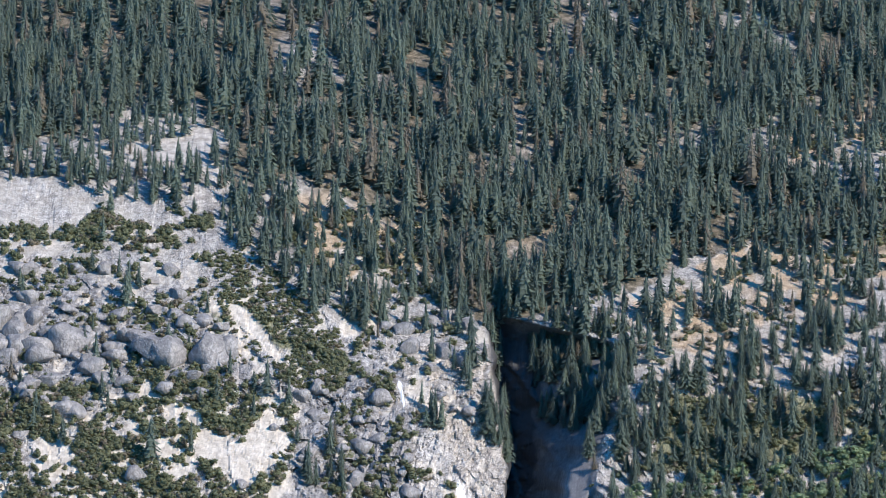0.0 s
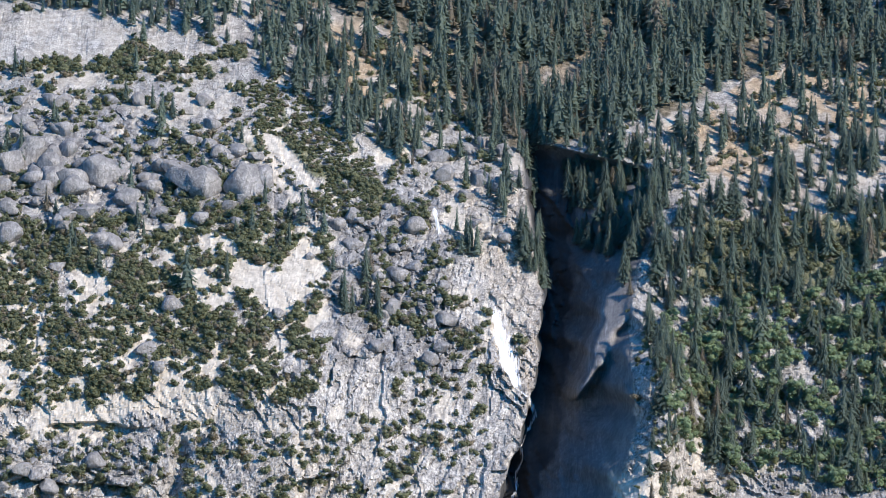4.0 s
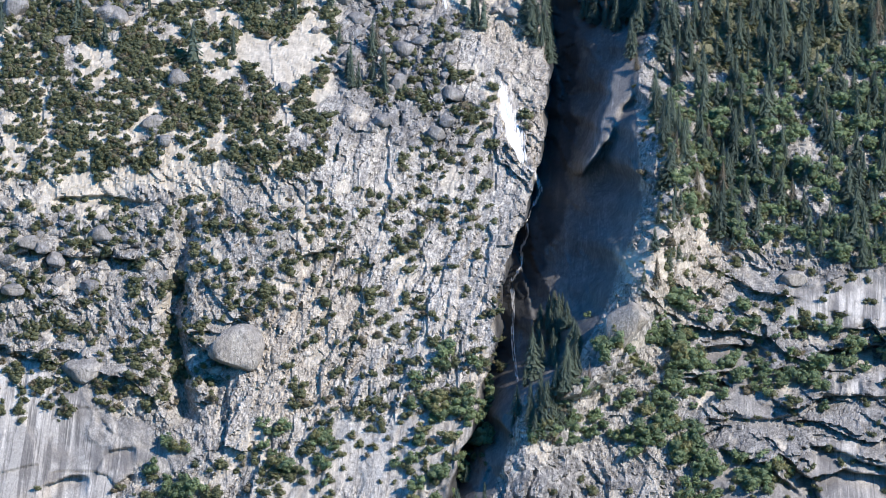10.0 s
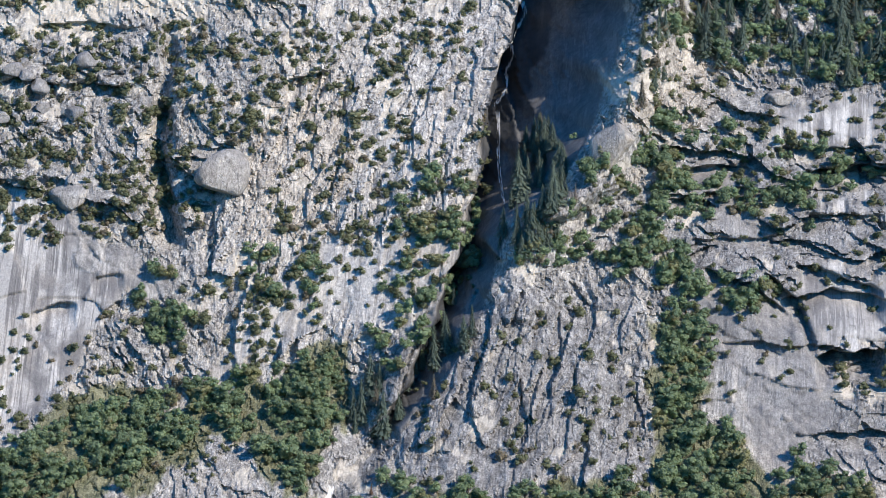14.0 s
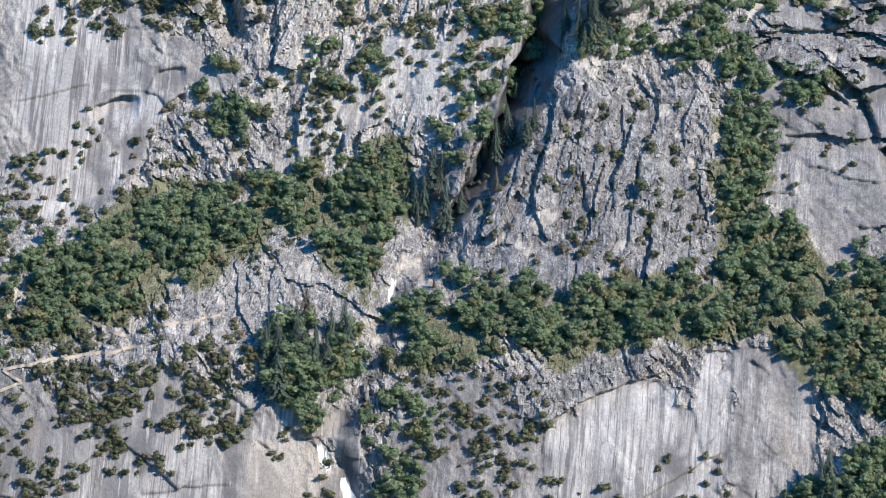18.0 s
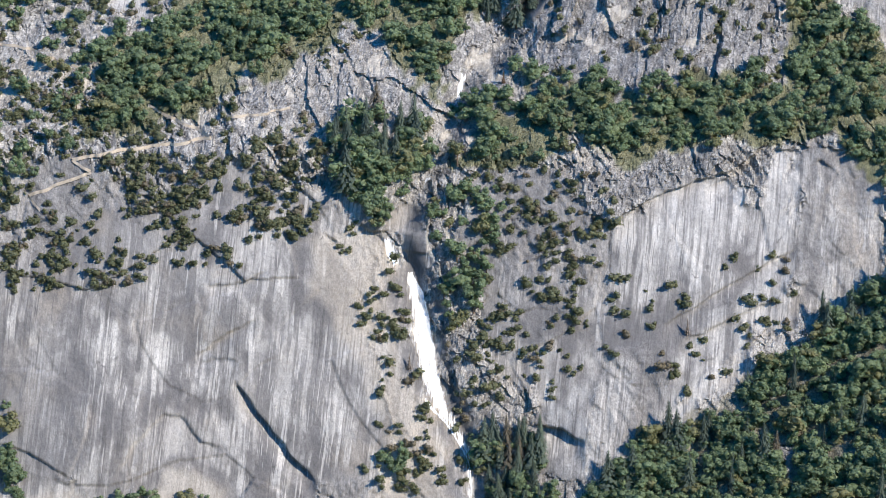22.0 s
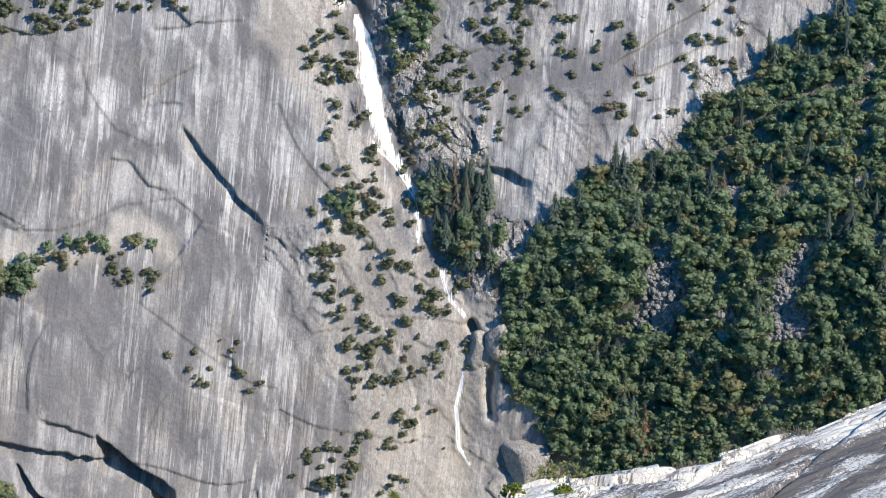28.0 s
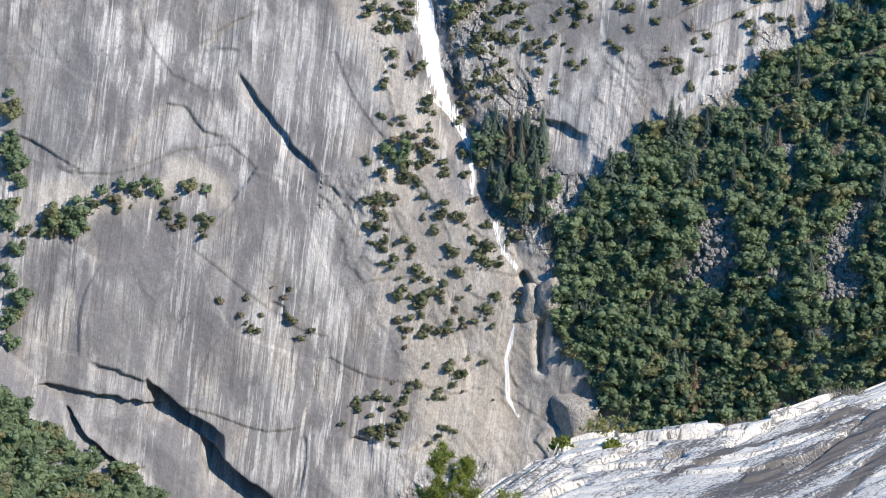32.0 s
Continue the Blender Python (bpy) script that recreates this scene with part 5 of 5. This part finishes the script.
NEAR = near_rock()
RIM_LINE = [(-2.30, 67.14), (-0.92, 70.03), (-0.36, 71.47), (0.58, 73.54), (1.07, 74.46), (1.81, 74.96), (2.79, 75.36), (3.90, 75.49), (5.04, 76.07), (6.09, 76.99), (8.44, 79.85), (10.36, 81.86)]
su, sv = np.meshgrid(np.linspace(-2.6, 13, 520), np.concatenate([[-3.0, -1.2, -0.5, -0.2], 18 * np.linspace(0, 1, 260) ** 1.3]), indexing="ij")
rag = 0.35 * fbm(su, 0 * su, 2.6, 401, 4) + 0.35 * facets(su, 0 * su, 1.4, 1.4, 403)[0]
sx = su
ny = np.interp(su, [p[0] for p in RIM_LINE], [p[1] for p in RIM_LINE]) - sv + rag * np.exp(-np.clip(sv, 0, 9) / 2)
steps, crack = facets(su + 0.5 * sv, sv, 3.6, 0.9, 405, 0.25)
steps2, crack2 = facets(su + 0.4 * sv, sv, 1.5, 0.35, 407, 0.3)
soft_edge = np.exp(-np.clip(sv, 0, 9) / 4)
nz = 1069.42 - 0.09 * (ny - 70) + soft_edge * (0.30 * steps + 0.07 * steps2) + 0.03 * steps2 + 0.05 * fbm(su, sv, 3.0, 409, 4, 0.45)
nz -= soft_edge * (0.16 * np.exp(-(crack / 0.07) ** 2) + 0.05 * np.exp(-(crack2 / 0.06) ** 2)) + 0.25 * np.exp(-np.clip(sv, 0, 9) / 0.25)
nz = np.where(sv < 0, nz + 3.0 * sv, nz)
stain = 0 * su
for line, wide in (([(3.05, 68.20), (4.52, 70.57), (6.33, 73.35), (8.10, 76.05), (9.99, 78.41)], 0.75), ([(5.33, 68.71), (6.65, 71.24), (7.89, 73.70), (9.80, 76.68)], 0.45), ([(3.16, 71.43), (4.15, 72.83), (5.96, 74.95), (7.31, 76.70)], 0.2)):
    y_at = np.interp(su, [p[0] for p in line], [p[1] for p in line])
    off = (ny - y_at + 0.7 * fbm(su, sv, 2.2, 411, 4)) / wide
    stain = np.maximum(stain, np.exp(-off ** 2) * np.clip((su - line[0][0]) / 1.5 + 0.5, 0, 1))
stain = np.clip(stain * (1.05 + 1.2 * fbm(su, sv, 1.2, 413, 3)), 0, 1)
for line, deep, wide in (([(1.45, 72.37), (2.20, 73.19), (3.03, 74.20)], 0.4, 0.14), ([(3.21, 73.04), (3.60, 73.30)], 0.3, 0.12), ([(0.58, 70.29), (1.46, 71.38)], 0.4, 0.14),
                         ([(0.16, 72.89), (0.88, 73.88), (1.67, 74.18)], 0.3, 0.16), ([(3.62, 74.57), (4.63, 75.38), (5.28, 75.92)], 0.2, 0.15)):
    d, along, _ = line_distance(line, su, ny + 0.25 * fbm(su, sv, 0.8, 415, 3))
    nz -= deep * np.exp(-(d / wide) ** 2) * np.clip(4 * np.minimum(along, 1 - along) + 0.2, 0, 1)
ni = np.arange(sx.size).reshape(sx.shape)
nq = np.stack([ni[:-1, :-1], ni[:-1, 1:], ni[1:, 1:], ni[1:, :-1]], -1).reshape(-1, 4)
tagged(new("rock_slab", mesh_of("rock_slab", np.stack([sx, ny, nz], -1).reshape(-1, 3), nq, NEAR, True, stain=stain, along=sx * 0.562 + ny * 0.827, across=sx * 0.827 - ny * 0.562)),
       "pale weathered granite slab with dark lichen bands", "rock slab", kind="structure")


def slab_at(u, v):
    """A point on the slab, u along its outer edge and v back from it."""
    i, k = int(np.argmin(np.abs(su[:, 0] - u))), int(np.argmin(np.abs(sv[0] - v)))
    return sx[i, k], ny[i, k], nz[i, k] - 0.03


PINE = leaf_material("pine_needles", (0.20, 0.235, 0.055), (0.34, 0.365, 0.10), (0.36, 0.33, 0.14), 0.2, 14.0)
DRY = leaf_material("dry_grass", (0.26, 0.20, 0.12), (0.42, 0.34, 0.22), (0.30, 0.26, 0.2), 0.3, 14.0)
TWIG = plain("pale_twig", (0.30, 0.25, 0.20), (0.52, 0.46, 0.38), 9)


def sprays(points, count, length, thin, seed, upward=0.5):
    r = np.random.RandomState(seed)
    n = len(points) * count
    p = np.repeat(np.array(points), count, 0) + r.normal(0, 0.03, (n, 3))
    d = r.normal(0, 1, (n, 3)) + np.array((0, 0, upward))
    d *= (length * r.uniform(0.6, 1.2, n) / np.linalg.norm(d, axis=1))[:, None]
    side = np.cross(d, r.normal(0, 1, (n, 3)))
    side *= (thin / np.linalg.norm(side, axis=1))[:, None]
    v = np.stack([p - side, p + side, p + d + side * 0.6, p + d - side * 0.6], 1).reshape(-1, 3)
    return v, np.arange(n * 4).reshape(-1, 4)


def small_pine(at, tall, wide, arms, seed, label, material, needle=(0.16, 0.011), per=34):
    """A wind-bent little pine: trunk, bare limbs, needle tufts."""
    r = random.Random(seed)
    thing = new("small_pine")
    lean = r.uniform(-0.1, 0.1)
    top = (lean * tall, 0, tall)
    new("trunk", mesh_of("trunk", *tube([(0, 0, -0.4), (lean * tall * 0.5, 0, tall * 0.5), top], [0.07, 0.05, 0.012], 7), TWIG)).parent = thing
    tips = [top]
    for k in range(arms):
        h = tall * (0.25 + 0.7 * k / arms)
        a = r.uniform(0, 6.28)
        q = wide * (1.05 - 0.75 * h / tall) * r.uniform(0.6, 1.0)
        start = (lean * h, 0, h)
        mid = (lean * h + 0.55 * q * math.cos(a), 0.55 * q * math.sin(a), h + 0.05)
        end = (lean * h + q * math.cos(a), q * math.sin(a), h + 0.22 + 0.1 * r.random())
        new("branch", mesh_of("branch", *tube([start, mid, end], [0.025, 0.018, 0.008], 5), TWIG)).parent = thing
        tips += [end, tuple(0.4 * p + 0.6 * e for p, e in zip(mid, end)), tuple((p + e) / 2 + r.uniform(-0.08, 0.08) for p, e in zip(mid, end))]
    v, f = sprays(tips, per, needle[0], needle[1], seed, 0.9)
    new("foliage", mesh_of("foliage", v, f, material)).parent = thing
    thing.matrix_world = Matrix.Translation(at)
    return tagged(thing, label, "pine", "")


small_pine((-1.35, 69.0, 1068.0), 2.75, 1.25, 46, 5, "small bright green pine at the edge of the slab", PINE, (0.125, 0.009), 70)
small_pine((0.0, 69.4, 1068.0), 1.75, 0.7, 18, 8, "thin scraggly young pine beside the slab", PINE, (0.10, 0.007), 34)


def tuft(name, at, wide, tall, count, material, label, category, seed, leafy):
    r = np.random.RandomState(seed)
    if leafy:
        pts = []
        for _ in range(count * 2):
            a, q = r.uniform(0, 6.28), r.rand() ** 0.5
            pts.append((0.5 * wide * q * math.cos(a), 0.3 * wide * q * math.sin(a), tall * (1 - 0.6 * q * q) * r.uniform(0.3, 1)))
        v, f = sprays(pts, 9, 0.07, 0.022, seed, 0.8)
    else:
        pts = [(wide * r.uniform(-0.5, 0.5), 0.4 * r.uniform(-0.5, 0.5), 0.0) for _ in range(count)]
        v, f = sprays(pts, 14, tall, 0.008, seed, 1.6)
    thing = new(name)
    new("foliage" if leafy else "grass", mesh_of("foliage", v, f, material)).parent = thing
    for k in range(5 if leafy else 0):
        e = pts[k]
        new("twig", mesh_of("twig", *tube([(0.1 * e[0], 0.1 * e[1], -0.05), (0.5 * e[0], 0.5 * e[1], 0.4 * e[2]), e], [0.014, 0.011, 0.006], 5), TWIG)).parent = thing
    thing.matrix_world = Matrix.Translation(at)
    return tagged(thing, label, category)


for n, (u, v, w, h, mat, name, label, cat) in enumerate((
        (2.0, 0.1, 1.25, 0.42, PINE, "low_shrub", "spreading yellow-green shrub on the slab's rim", "shrub"),
        (1.0, 0.1, 0.5, 0.36, PINE, "low_shrub", "spreading yellow-green shrub on the slab's rim", "shrub"),
        (2.05, 1.2, 0.4, 0.26, PINE, "low_shrub", "small green shrub in a crack of the slab", "shrub"),
        (2.8, 1.4, 0.22, 0.12, PINE, "low_shrub", "small green shrub in a crack of the slab", "shrub"),
        (4.9, 0.15, 0.7, 0.22, DRY, "grass_tuft", "dry brown grass tuft on pale granite", "grass"),
        (7.3, 0.3, 1.0, 0.24, DRY, "grass_tuft", "dry brown grass tuft on pale granite", "grass"),
        (3.6, 1.8, 0.4, 0.12, DRY, "grass_tuft", "dry brown grass tuft on pale granite", "grass"))):
    tuft(name, slab_at(u, v), w, h, 26, mat, label, cat, 500 + n, mat is PINE)
